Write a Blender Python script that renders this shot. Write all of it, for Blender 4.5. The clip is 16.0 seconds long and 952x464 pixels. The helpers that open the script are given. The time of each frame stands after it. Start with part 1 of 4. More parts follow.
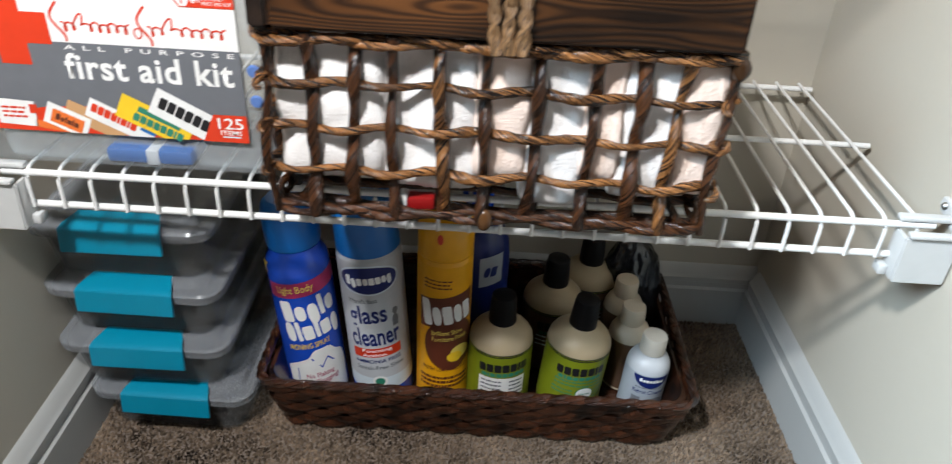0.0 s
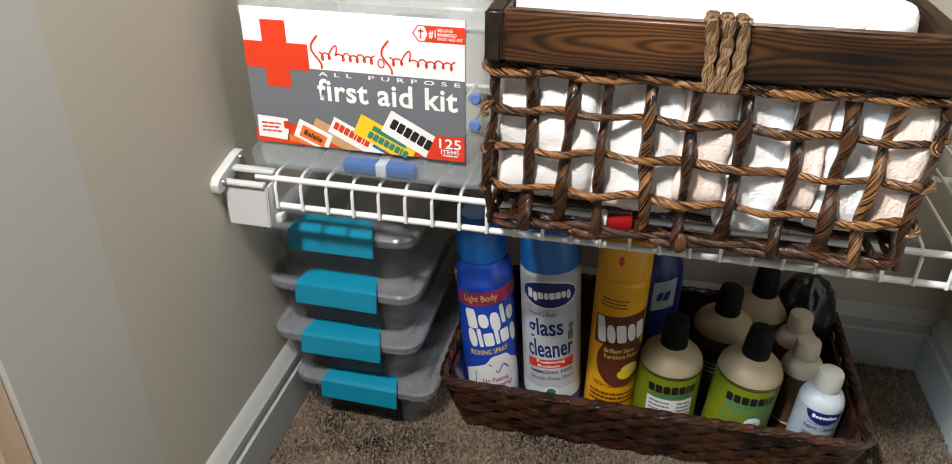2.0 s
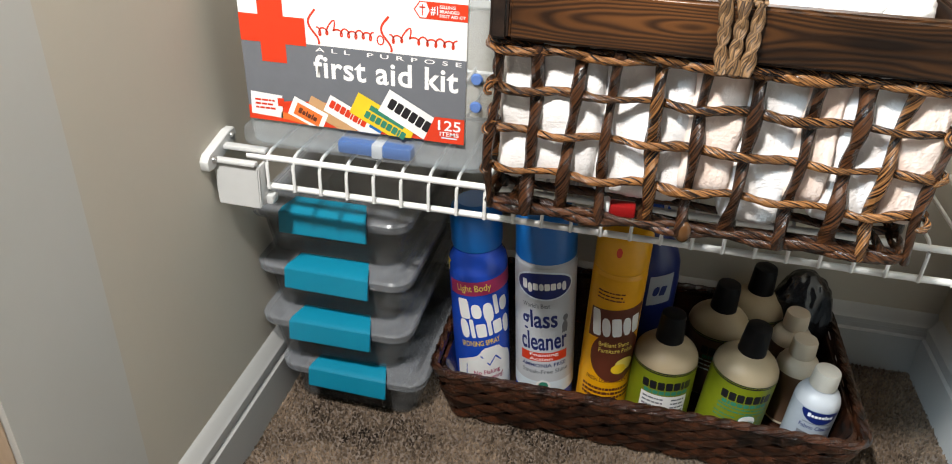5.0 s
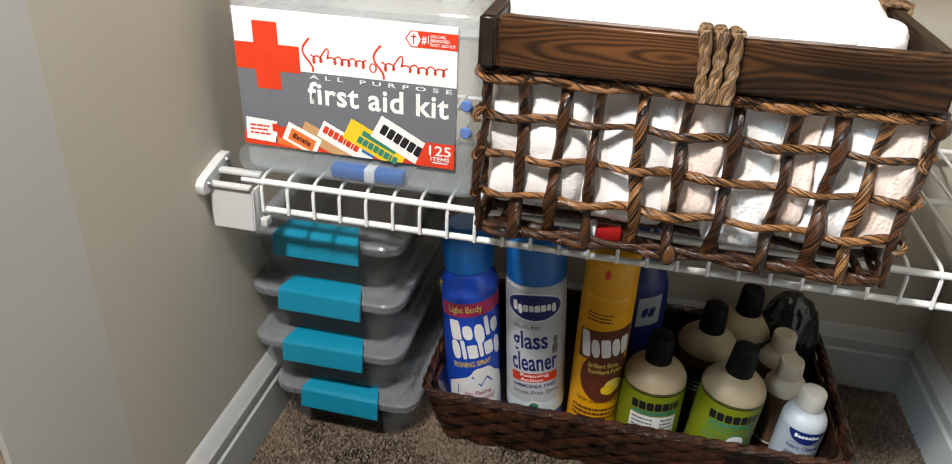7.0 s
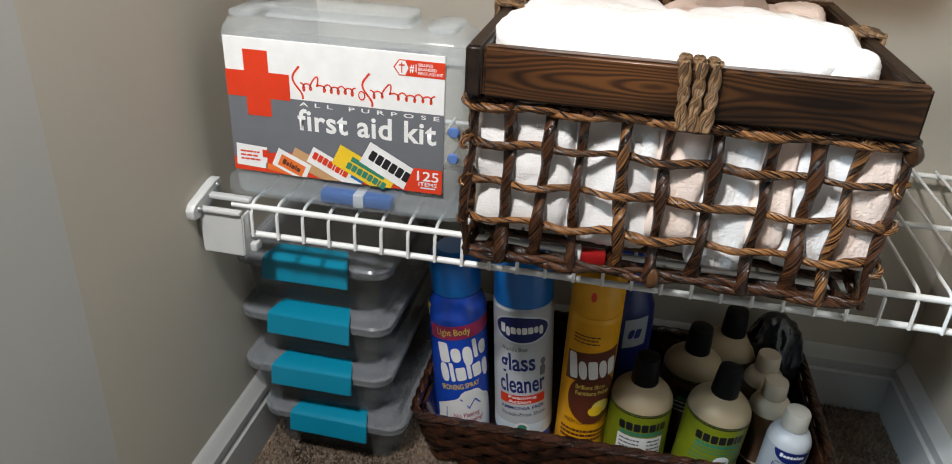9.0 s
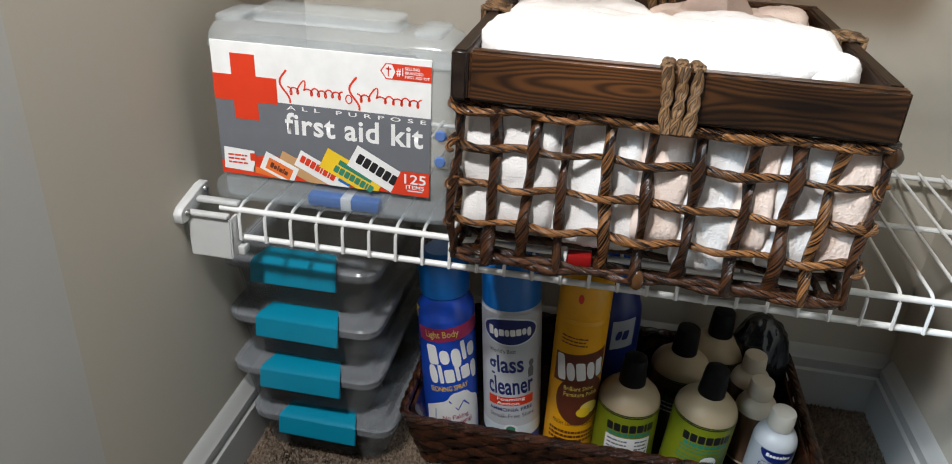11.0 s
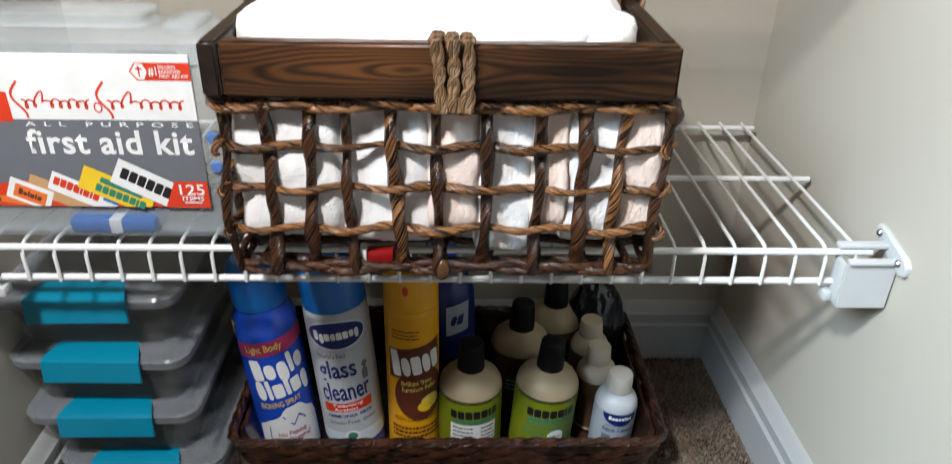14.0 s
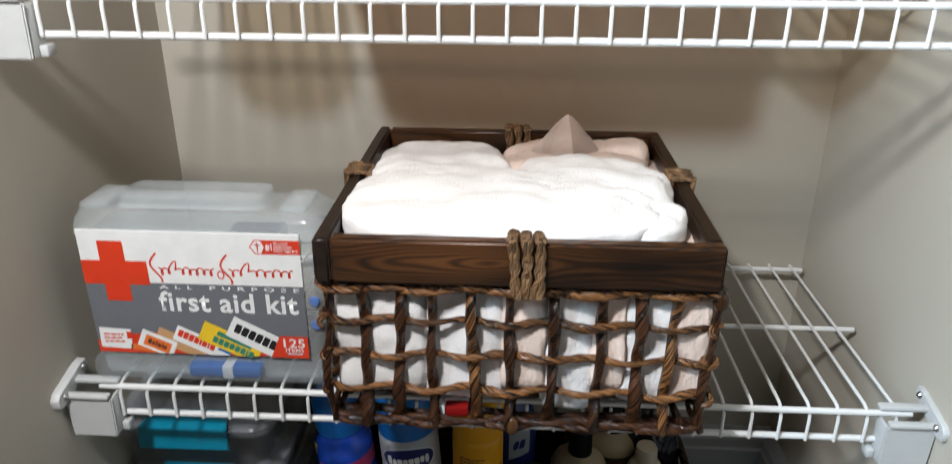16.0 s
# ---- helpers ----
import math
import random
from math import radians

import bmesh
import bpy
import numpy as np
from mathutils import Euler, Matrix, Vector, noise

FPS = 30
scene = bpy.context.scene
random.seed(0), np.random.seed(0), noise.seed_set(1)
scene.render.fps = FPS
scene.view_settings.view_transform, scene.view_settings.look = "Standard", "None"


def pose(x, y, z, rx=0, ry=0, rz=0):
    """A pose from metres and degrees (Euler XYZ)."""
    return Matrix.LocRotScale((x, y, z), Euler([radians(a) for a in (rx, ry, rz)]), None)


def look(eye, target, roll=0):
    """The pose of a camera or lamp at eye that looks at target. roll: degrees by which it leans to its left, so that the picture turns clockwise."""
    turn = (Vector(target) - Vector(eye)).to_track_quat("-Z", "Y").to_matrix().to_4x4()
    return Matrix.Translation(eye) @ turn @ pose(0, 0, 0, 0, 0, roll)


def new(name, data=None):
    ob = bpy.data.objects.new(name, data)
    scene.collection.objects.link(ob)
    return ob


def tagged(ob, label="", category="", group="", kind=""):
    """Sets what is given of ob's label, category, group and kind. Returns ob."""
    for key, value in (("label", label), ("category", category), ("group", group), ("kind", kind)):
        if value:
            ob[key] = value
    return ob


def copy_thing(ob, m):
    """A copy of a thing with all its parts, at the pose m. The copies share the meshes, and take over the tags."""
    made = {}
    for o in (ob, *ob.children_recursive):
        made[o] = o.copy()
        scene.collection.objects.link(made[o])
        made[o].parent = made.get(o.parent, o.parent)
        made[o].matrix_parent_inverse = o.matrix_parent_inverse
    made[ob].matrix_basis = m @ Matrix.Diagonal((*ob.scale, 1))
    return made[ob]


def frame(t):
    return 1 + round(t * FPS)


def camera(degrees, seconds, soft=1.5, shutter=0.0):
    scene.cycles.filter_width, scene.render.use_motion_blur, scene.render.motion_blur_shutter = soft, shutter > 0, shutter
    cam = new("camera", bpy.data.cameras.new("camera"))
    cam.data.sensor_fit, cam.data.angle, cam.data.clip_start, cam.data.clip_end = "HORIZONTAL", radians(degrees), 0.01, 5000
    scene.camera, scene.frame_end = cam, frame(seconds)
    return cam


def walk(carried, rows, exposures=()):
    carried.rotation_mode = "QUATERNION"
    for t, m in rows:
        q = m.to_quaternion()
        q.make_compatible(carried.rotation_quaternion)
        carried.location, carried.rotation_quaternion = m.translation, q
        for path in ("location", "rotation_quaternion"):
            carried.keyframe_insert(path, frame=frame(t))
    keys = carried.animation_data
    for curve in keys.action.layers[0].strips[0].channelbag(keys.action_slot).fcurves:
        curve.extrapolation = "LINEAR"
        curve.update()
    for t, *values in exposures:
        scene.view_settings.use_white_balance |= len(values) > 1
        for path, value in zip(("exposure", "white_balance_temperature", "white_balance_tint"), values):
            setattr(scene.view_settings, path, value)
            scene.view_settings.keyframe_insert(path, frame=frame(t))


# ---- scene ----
cam = camera(64.0, 16.0, soft=1.0, shutter=0.5)
PATH = [
    (0, (0.34, -0.525, 0.647), (0.327, 1.168, -0.417), 3.2),
    (0.5, (0.288, -0.525, 0.645), (0.303, 1.156, -0.44), 4.3),
    (1, (0.291, -0.541, 0.651), (0.085, 1.136, -0.42), 1.9),
    (1.5, (0.296, -0.575, 0.664), (-0.096, 1.094, -0.366), 0.8),
    (2, (0.298, -0.58, 0.667), (-0.078, 1.101, -0.349), 0.5),
    (2.5, (0.298, -0.579, 0.666), (-0.092, 1.107, -0.337), 0.6),
    (3, (0.284, -0.572, 0.652), (-0.063, 1.119, -0.358), 2.4),
    (3.5, (0.276, -0.581, 0.639), (-0.047, 1.118, -0.364), 3.8),
    (4, (0.281, -0.567, 0.644), (-0.032, 1.125, -0.375), 3.0),
    (6.3, (0.29, -0.58, 0.651), (-0.079, 1.106, -0.36), 2.4),
    (6.5, (0.291, -0.58, 0.653), (-0.06, 1.121, -0.339), 2.4),
    (7, (0.294, -0.582, 0.656), (-0.044, 1.134, -0.314), 2.7),
    (7.5, (0.296, -0.588, 0.664), (-0.042, 1.142, -0.28), 2.3),
    (8, (0.295, -0.589, 0.663), (-0.025, 1.15, -0.271), 2.9),
    (8.5, (0.302, -0.586, 0.666), (-0.017, 1.156, -0.262), 2.1),
    (9, (0.297, -0.589, 0.664), (-0.021, 1.157, -0.258), 2.9),
    (9.2, (0.299, -0.588, 0.662), (-0.01, 1.162, -0.255), 3.1),
    (11.5, (0.303, -0.592, 0.667), (0.015, 1.163, -0.248), 3.0),
    (12, (0.312, -0.582, 0.664), (0.135, 1.193, -0.24), 3.0),
    (12.5, (0.326, -0.569, 0.652), (0.235, 1.162, -0.346), 3.3),
    (13, (0.326, -0.554, 0.642), (0.268, 1.151, -0.403), 2.9),
    (13.5, (0.338, -0.538, 0.644), (0.365, 1.18, -0.38), 2.2),
    (14, (0.352, -0.542, 0.658), (0.404, 1.217, -0.294), 1.2),
    (14.5, (0.359, -0.56, 0.683), (0.362, 1.258, -0.15), 0.4),
    (15, (0.349, -0.58, 0.705), (0.275, 1.255, -0.089), 1.2),
    (15.5, (0.342, -0.578, 0.724), (0.231, 1.238, -0.106), 0.9),
    (16, (0.337, -0.577, 0.766), (0.245, 1.255, -0.031), 0.3),
]
EXPOSURES = [(0, -0.05, 6200, 10), (1, 0.08, 6500, 10), (2, -0.03, 6500, 10), (3.5, 0.14, 6500, 10), (6.5, 0.11, 6550, 10), (7.5, -0.18, 6500, 10), (9, -0.44, 6300, 10), (11.5, -0.44, 6200, 10),
             (12, -0.52, 6150, 10), (12.5, -0.30, 6150, 10), (13, 0.0, 6150, 10), (14, -0.24, 6150, 10), (14.5, -0.48, 6150, 10), (15, -0.44, 6200, 10), (15.5, -0.54, 6200, 10), (16, -0.74, 6150, 10)]
walk(cam, [(t, look(eye, target, roll)) for t, eye, target, roll in PATH], EXPOSURES)

# ---- light ----
world = bpy.data.worlds.new("room_air")
world.use_nodes = True
world.node_tree.nodes["Background"].inputs[0].default_value = (0.9, 0.92, 1.0, 1)
world.node_tree.nodes["Background"].inputs[1].default_value = 0.006
scene.world = world

bulb = bpy.data.lights.new("bulb", "POINT")
bulb.energy, bulb.color, bulb.shadow_soft_size = 76.0, (1.0, 0.975, 0.935), 0.045
new("bulb", bulb).matrix_world = pose(0.045, -0.60, 1.22)

# added cool fill for the right wall, set in an invented west wall opening
side_fill = bpy.data.lights.new("side_fill", "AREA")
side_fill.shape, side_fill.size, side_fill.size_y = "RECTANGLE", 0.7, 0.9
side_fill.energy, side_fill.color = 128.0, (0.68, 0.87, 1.0)
new("side_fill", side_fill).matrix_world = look((-1.24, -1.22, 1.90), (0.7, 0.12, 0.45))


# ---- materials ----
def material(name, colour, rough=0.6, metal=0.0, vary=0.12, scale=30.0, bump=0.1, fine=300.0, spec=0.5, per="", clear=0.0, stretch=(1, 1, 1), second=None, fibre=False, bias=0.0):
    """A surface with broad and fine variation of its colour, and fine relief."""
    m = bpy.data.materials.new(name)
    m.use_nodes = True
    n, l = m.node_tree.nodes, m.node_tree.links
    b = n["Principled BSDF"]
    b.inputs["Roughness"].default_value, b.inputs["Metallic"].default_value = rough, metal
    b.inputs["Specular IOR Level"].default_value = spec
    b.inputs["Coat Weight"].default_value = clear
    co = n.new("ShaderNodeTexCoord")
    mp = n.new("ShaderNodeMapping")
    mp.inputs["Scale"].default_value = stretch
    if fibre:
        mp.inputs["Scale"].default_value = (12, 1, 1)
    l.new(co.outputs["UV" if fibre else "Object"], mp.inputs["Vector"])
    broad, grain = n.new("ShaderNodeTexNoise"), n.new("ShaderNodeTexNoise")
    broad.inputs["Scale"].default_value, broad.inputs["Detail"].default_value = scale, 5
    grain.inputs["Scale"].default_value, grain.inputs["Detail"].default_value = fine, 3
    for t in (broad, grain):
        l.new(mp.outputs[0], t.inputs["Vector"])
    mix = n.new("ShaderNodeMix")
    mix.data_type = "RGBA"
    low = tuple(c * (1 - vary) for c in colour)
    high = second or tuple(min(1, c * (1 + vary)) for c in colour)
    mix.inputs[6].default_value, mix.inputs[7].default_value = (*low, 1), (*high, 1)
    add = n.new("ShaderNodeMath")
    add.operation = "MULTIPLY_ADD"
    add.inputs[1].default_value = 0.35
    l.new(grain.outputs[0], add.inputs[0])
    sc = n.new("ShaderNodeMapRange")
    sc.inputs[1].default_value, sc.inputs[2].default_value = (0.39, 0.61) if fibre else (0.3, 0.7)
    sc.inputs[3].default_value, sc.inputs[4].default_value = -0.15 - bias, 0.8 - bias * 0.4
    l.new(broad.outputs[0], sc.inputs[0])
    l.new(sc.outputs[0], add.inputs[2])
    last = add
    if per:
        src = n.new("ShaderNodeObjectInfo") if per == "object" else n.new("ShaderNodeNewGeometry")
        pm = n.new("ShaderNodeMath")
        pm.operation = "MULTIPLY_ADD"
        pm.inputs[1].default_value = 0.5
        l.new(src.outputs["Random" if per == "object" else "Random Per Island"], pm.inputs[0])
        off = n.new("ShaderNodeMath")
        off.operation = "SUBTRACT"
        off.inputs[1].default_value = 0.25
        l.new(add.outputs[0], off.inputs[0])
        l.new(off.outputs[0], pm.inputs[2])
        last = pm
    l.new(last.outputs[0], mix.inputs[0])
    l.new(mix.outputs[2], b.inputs["Base Color"])
    if bump:
        bp = n.new("ShaderNodeBump")
        bp.inputs["Strength"].default_value, bp.inputs["Distance"].default_value = bump, 0.002
        l.new(grain.outputs[0], bp.inputs["Height"])
        l.new(bp.outputs[0], b.inputs["Normal"])
    return m


def clear_plastic(name, colour, milk, rough=0.2, tint=(0.93, 0.95, 0.96)):
    """Cloudy see-through plastic."""
    m = material(name, colour, rough, vary=0.06, scale=20, bump=0.03, fine=120)
    n, l = m.node_tree.nodes, m.node_tree.links
    see = n.new("ShaderNodeBsdfTransparent")
    see.inputs[0].default_value = (*tint, 1)
    mix = n.new("ShaderNodeMixShader")
    mix.inputs[0].default_value = milk
    l.new(see.outputs[0], mix.inputs[1])
    l.new(n["Principled BSDF"].outputs[0], mix.inputs[2])
    l.new(mix.outputs[0], n["Material Output"].inputs[0])
    return m


PAINT = material("wall_paint", (0.445, 0.410, 0.345), 0.7, vary=0.035, scale=3, bump=0.025, fine=140, spec=0.3)
CASING = material("casing_paint", (0.42, 0.418, 0.395), 0.45, vary=0.03, scale=6, bump=0.05, fine=80)
TRIM = material("trim_paint", (0.37, 0.37, 0.36), 0.55, vary=0.03, scale=8, bump=0.03, fine=60)
TAN = material("tan_wood", (0.45, 0.32, 0.22), 0.5, vary=0.15, scale=12, bump=0.1, fine=90, stretch=(6, 6, 1))
CARPET = material("carpet_backing", (0.16, 0.125, 0.10), 0.95, vary=0.3, scale=60, bump=0.3, fine=500)
PILE = material("carpet_pile", (0.055, 0.040, 0.031), 0.95, vary=0.7, scale=9, bump=0, fine=40, spec=0.1, per="island", second=(0.29, 0.212, 0.150))
WIRE = material("white_vinyl", (0.70, 0.70, 0.69), 0.32, vary=0.03, scale=40, bump=0.02, fine=150)
BRACKET = material("bracket_plastic", (0.50, 0.505, 0.50), 0.45, vary=0.04, scale=40, bump=0.02, fine=150)
STEEL = material("screw_steel", (0.45, 0.45, 0.45), 0.35, 1.0, vary=0.15)


def stained_wood(name, along):
    """Dark stained pine with long wavering growth rings."""
    m = material(name, (0.03, 0.012, 0.006), 0.34, vary=0.4, scale=14, bump=0.12, fine=90)
    n, l = m.node_tree.nodes, m.node_tree.links
    co, mp, wave = n.new("ShaderNodeTexCoord"), n.new("ShaderNodeMapping"), n.new("ShaderNodeTexWave")
    mp.inputs["Scale"].default_value = (0.22, 1, 1) if along == "x" else (1, 0.22, 1)
    mp.inputs["Location"].default_value = (0, 0.052, -0.516) if along == "x" else (-0.19, 0, -0.516)
    wave.wave_type, wave.rings_direction = "RINGS", "X" if along == "x" else "Y"
    for key, value in (("Scale", 140.0), ("Distortion", 30.0), ("Detail", 1.5), ("Detail Scale", 0.24), ("Detail Roughness", 0.45)):
        wave.inputs[key].default_value = value
    l.new(co.outputs["Object"], mp.inputs["Vector"])
    l.new(mp.outputs[0], wave.inputs["Vector"])
    ramp = n.new("ShaderNodeValToRGB")
    ramp.color_ramp.elements[0].color, ramp.color_ramp.elements[0].position = (0.0095, 0.0036, 0.0012, 1), 0.0
    ramp.color_ramp.elements[1].color, ramp.color_ramp.elements[1].position = (0.035, 0.0130, 0.0035, 1), 0.9
    l.new(wave.outputs["Fac"], ramp.inputs[0])
    stain = n.new("ShaderNodeTexNoise")
    stain.inputs["Scale"].default_value = 24
    l.new(mp.outputs[0], stain.inputs["Vector"])
    tone = n.new("ShaderNodeMapRange")
    tone.inputs[1].default_value, tone.inputs[2].default_value, tone.inputs[3].default_value, tone.inputs[4].default_value = 0.40, 0.74, 0.50, 3.0
    l.new(stain.outputs[0], tone.inputs[0])
    mul = n.new("ShaderNodeVectorMath")
    mul.operation = "SCALE"
    l.new(ramp.outputs[0], mul.inputs[0])
    l.new(tone.outputs[0], mul.inputs["Scale"])
    l.new(mul.outputs[0], n["Principled BSDF"].inputs["Base Color"])
    bump = n["Bump"]
    l.new(wave.outputs["Fac"], bump.inputs["Height"])
    return m


WOOD, WOODY = stained_wood("dark_stained_wood", "x"), stained_wood("dark_stained_wood_side", "y")
# left rim board: black end grain and its inner face's shade in one colour
DARKSIDE = material("dark_side_wood", (0.013, 0.0068, 0.0042), 0.38, vary=0.5, scale=40, bump=0.2, fine=260, stretch=(3, 0.4, 3))
REED = material("water_hyacinth", (0.020, 0.0085, 0.004), 0.24, vary=0.6, scale=1.4, bump=0.5, fine=4.0, per="object", second=(0.31, 0.132, 0.042), fibre=True, bias=0.36, spec=0.35)
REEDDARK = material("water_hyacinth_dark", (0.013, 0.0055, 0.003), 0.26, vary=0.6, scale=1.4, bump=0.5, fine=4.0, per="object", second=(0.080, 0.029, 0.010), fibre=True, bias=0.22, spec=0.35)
ROPE = material("rope_light", (0.045, 0.020, 0.008), 0.5, vary=0.45, scale=1.3, bump=0.6, fine=4.0, second=(0.33, 0.180, 0.076), fibre=True, bias=0.12)
TRAYREED = material("tray_weave", (0.007, 0.003, 0.002), 0.25, vary=0.75, scale=60, bump=0.7, fine=350, per="object", second=(0.070, 0.0235, 0.0105), clear=0.5)
TERRY = material("white_terry", (0.82, 0.79, 0.77), 0.95, vary=0.03, scale=30, bump=0.45, fine=520, spec=0.1)
TERRYPINK = material("cream_terry", (0.76, 0.61, 0.525), 0.95, vary=0.04, scale=30, bump=0.45, fine=520, spec=0.1)
CASE = clear_plastic("kit_plastic", (0.80, 0.83, 0.84), 0.21, 0.09)
CASE_CLEAR = clear_plastic("kit_base_plastic", (0.62, 0.65, 0.68), 0.12, 0.14)
SMOKE = clear_plastic("box_plastic", (0.15, 0.145, 0.14), 0.27, 0.25)
LIDP = clear_plastic("lid_plastic", (0.36, 0.38, 0.41), 0.40, 0.22)
# for the added upper-shelf items: their tint warms the light passing through
AMBER = clear_plastic("amber_plastic", (0.30, 0.16, 0.08), 0.18, 0.25, (0.86, 0.74, 0.63))
CLOUD = clear_plastic("amber_glass", (0.40, 0.28, 0.18), 0.16, 0.2, (0.90, 0.82, 0.72))
TEAL = material("teal_plastic", (0.002, 0.19, 0.30), 0.35, vary=0.06, scale=15, bump=0.04, fine=150)
# unseen room surfaces, near black so they send little light back
ROOM = material("room_near_black", (0.05, 0.05, 0.05), 0.8, vary=0.04, scale=3, bump=0.05)


def ink(name, colour, rough=0.4):
    return material(name, colour, rough, vary=0.05, scale=60, bump=0.02, fine=200)


WHITE, BLACK = ink("white_print", (0.76, 0.76, 0.75)), ink("black_print", (0.012, 0.012, 0.014))
RED, GREY = ink("red_print", (0.62, 0.040, 0.010)), ink("grey_print", (0.135, 0.143, 0.160))
BLUE, NAVY = ink("blue_print", (0.012, 0.06, 0.42), 0.25), ink("navy_print", (0.008, 0.018, 0.12), 0.3)
SKY = ink("cap_blue", (0.007, 0.125, 0.42), 0.35)
YELLOW, GOLD = ink("yellow_print", (0.78, 0.52, 0.02)), ink("golden_can", (0.74, 0.35, 0.004), 0.35)
BROWN, LEMON = ink("brown_print", (0.11, 0.028, 0.014)), ink("lemon_print", (0.75, 0.60, 0.12))
GREEN, LIME = ink("green_print", (0.03, 0.20, 0.13)), ink("lime_label", (0.175, 0.210, 0.008), 0.4)
ORANGE, BUFF = ink("orange_print", (0.72, 0.16, 0.03)), ink("buff_print", (0.52, 0.30, 0.14))
MAGENTA, PALE = ink("crimson_print", (0.33, 0.02, 0.09)), ink("pale_print", (0.60, 0.68, 0.74))
SOAP = material("cloudy_soap", (0.35, 0.28, 0.18), 0.42, vary=0.06, scale=25, bump=0.02, spec=0.3)
CREAM = material("cream_plastic", (0.55, 0.47, 0.36), 0.5, vary=0.04, bump=0.03)
MILKW = material("white_plastic", (0.47, 0.49, 0.52), 0.4, vary=0.03, bump=0.03)
LABELGREY = material("silver_label", (0.33, 0.36, 0.40), 0.4, vary=0.08, bump=0.02)
CAPWHITE = material("ivory_cap", (0.56, 0.52, 0.45), 0.5, vary=0.04, bump=0.03)
BLACKP = material("black_plastic", (0.005, 0.005, 0.006), 0.5, vary=0.2, bump=0.05, spec=0.18)
FILM = material("black_film", (0.010, 0.011, 0.014), 0.2, vary=0.3, scale=40, bump=0.4, fine=60, clear=0.3)
POUCH = ink("pouch_blue", (0.002, 0.085, 0.32))
STUD = ink("stud_blue", (0.09, 0.17, 0.42))
PACKET = ink("packet_red", (0.22, 0.006, 0.006), 0.3)
# label colour of the cream bottles; on rear soap bottles it paints shade
DARKAMBER = material("dark_amber", (0.10, 0.055, 0.03), 0.4, vary=0.2)


# ---- building helpers ----
def finish(bm, name, mat, smooth=True):
    me = bpy.data.meshes.new(name)
    bmesh.ops.recalc_face_normals(bm, faces=bm.faces[:])
    bm.to_mesh(me)
    bm.free()
    me.materials.append(mat)
    if smooth:
        me.shade_smooth()
        me.set_sharp_from_angle(angle=radians(38))
    return me


def part(name, bm, mat, parent=None, label="", smooth=True, at=None):
    ob = new(name, finish(bm, name, mat, smooth))
    if parent is not None:
        ob.parent = parent
    if at is not None:
        ob.matrix_basis = at
    if label:
        ob["label"] = label
    return ob


def share(name, me, parent, at):
    ob = new(name, me)
    ob.parent = parent
    ob.matrix_basis = at
    return ob


def thing(name, at, label, category, group="", kind=""):
    e = new(name)
    e.empty_display_size = 0.02
    e.matrix_basis = at
    return tagged(e, label, category, group, kind)


def block(x0, x1, y0, y1, z0, z1, bevel=0.0, seg=2, bm=None):
    bm = bm or bmesh.new()
    made = bmesh.ops.create_cube(bm, size=1, matrix=Matrix.LocRotScale(((x0 + x1) / 2, (y0 + y1) / 2, (z0 + z1) / 2), None, (x1 - x0, y1 - y0, z1 - z0)))
    if bevel:
        es = list({e for v in made["verts"] for e in v.link_edges})
        bmesh.ops.bevel(bm, geom=es, offset=bevel, segments=seg, affect="EDGES", profile=0.5)
    return bm


def lathe(profile, n=40, bm=None, squash=1.0):
    """A turned body from (radius, height) pairs, closed where the radius is 0."""
    bm = bm or bmesh.new()
    rings = []
    for r, z in profile:
        if r < 1e-6:
            rings.append([bm.verts.new((0, 0, z))])
        else:
            rings.append([bm.verts.new((r * math.cos(2 * math.pi * i / n), squash * r * math.sin(2 * math.pi * i / n), z)) for i in range(n)])
    for a, b in zip(rings, rings[1:]):
        for i in range(n):
            j = (i + 1) % n
            if len(a) == 1:
                bm.faces.new((a[0], b[i], b[j]))
            elif len(b) == 1:
                bm.faces.new((a[i], a[j], b[0]))
            else:
                bm.faces.new((a[i], a[j], b[j], b[i]))
    return bm


def sweep(points, radius, n=8, bm=None, closed=False, flat=1.0, twist=0.0, caps=True):
    """A tube along points; radius is a number or a function of the step (0 to 1); flat squeezes it across, twist turns its ridges."""
    bm = bm or bmesh.new()
    pts = [Vector(p) for p in points]
    rings, count, run = [], len(pts), 0.0
    uv, lengths = bm.loops.layers.uv.verify(), []
    for k, p in enumerate(pts):
        a = pts[(k - 1) % count] if closed else pts[max(k - 1, 0)]
        b = pts[(k + 1) % count] if closed else pts[min(k + 1, count - 1)]
        d = (b - a).normalized()
        up = Vector((0, 0, 1)) if abs(d.z) < 0.8 else Vector((0, 1, 0))
        side = d.cross(up).normalized()
        up = side.cross(d)
        f = k / max(count - 1, 1)
        run += (p - pts[k - 1]).length if k else 0.0
        lengths.append(run)
        r = radius(f) if callable(radius) else radius
        ring = []
        for i in range(n):
            t = 2 * math.pi * i / n
            rr = r * (1 + (0.10 * math.cos(2 * t + twist * f) if twist else 0))
            ring.append(bm.verts.new(p + side * (rr * math.cos(t) * flat) + up * (rr * math.sin(t))))
        rings.append(ring)
    pairs = list(zip(rings, rings[1:], lengths, lengths[1:])) + ([(rings[-1], rings[0], lengths[-1], lengths[-1] + 0.003)] if closed else [])
    for a, b, la, lb in pairs:
        for i in range(n):
            j = (i + 1) % n
            face = bm.faces.new((a[i], a[j], b[j], b[i]))
            for lp, (u, d) in zip(face.loops, ((i, la), (i + 1, la), (i + 1, lb), (i, lb))):
                lp[uv].uv = (u / n + 22 * d, 12 * d)
    if caps and not closed:
        bm.faces.new(rings[0])
        bm.faces.new(rings[-1])
    return bm


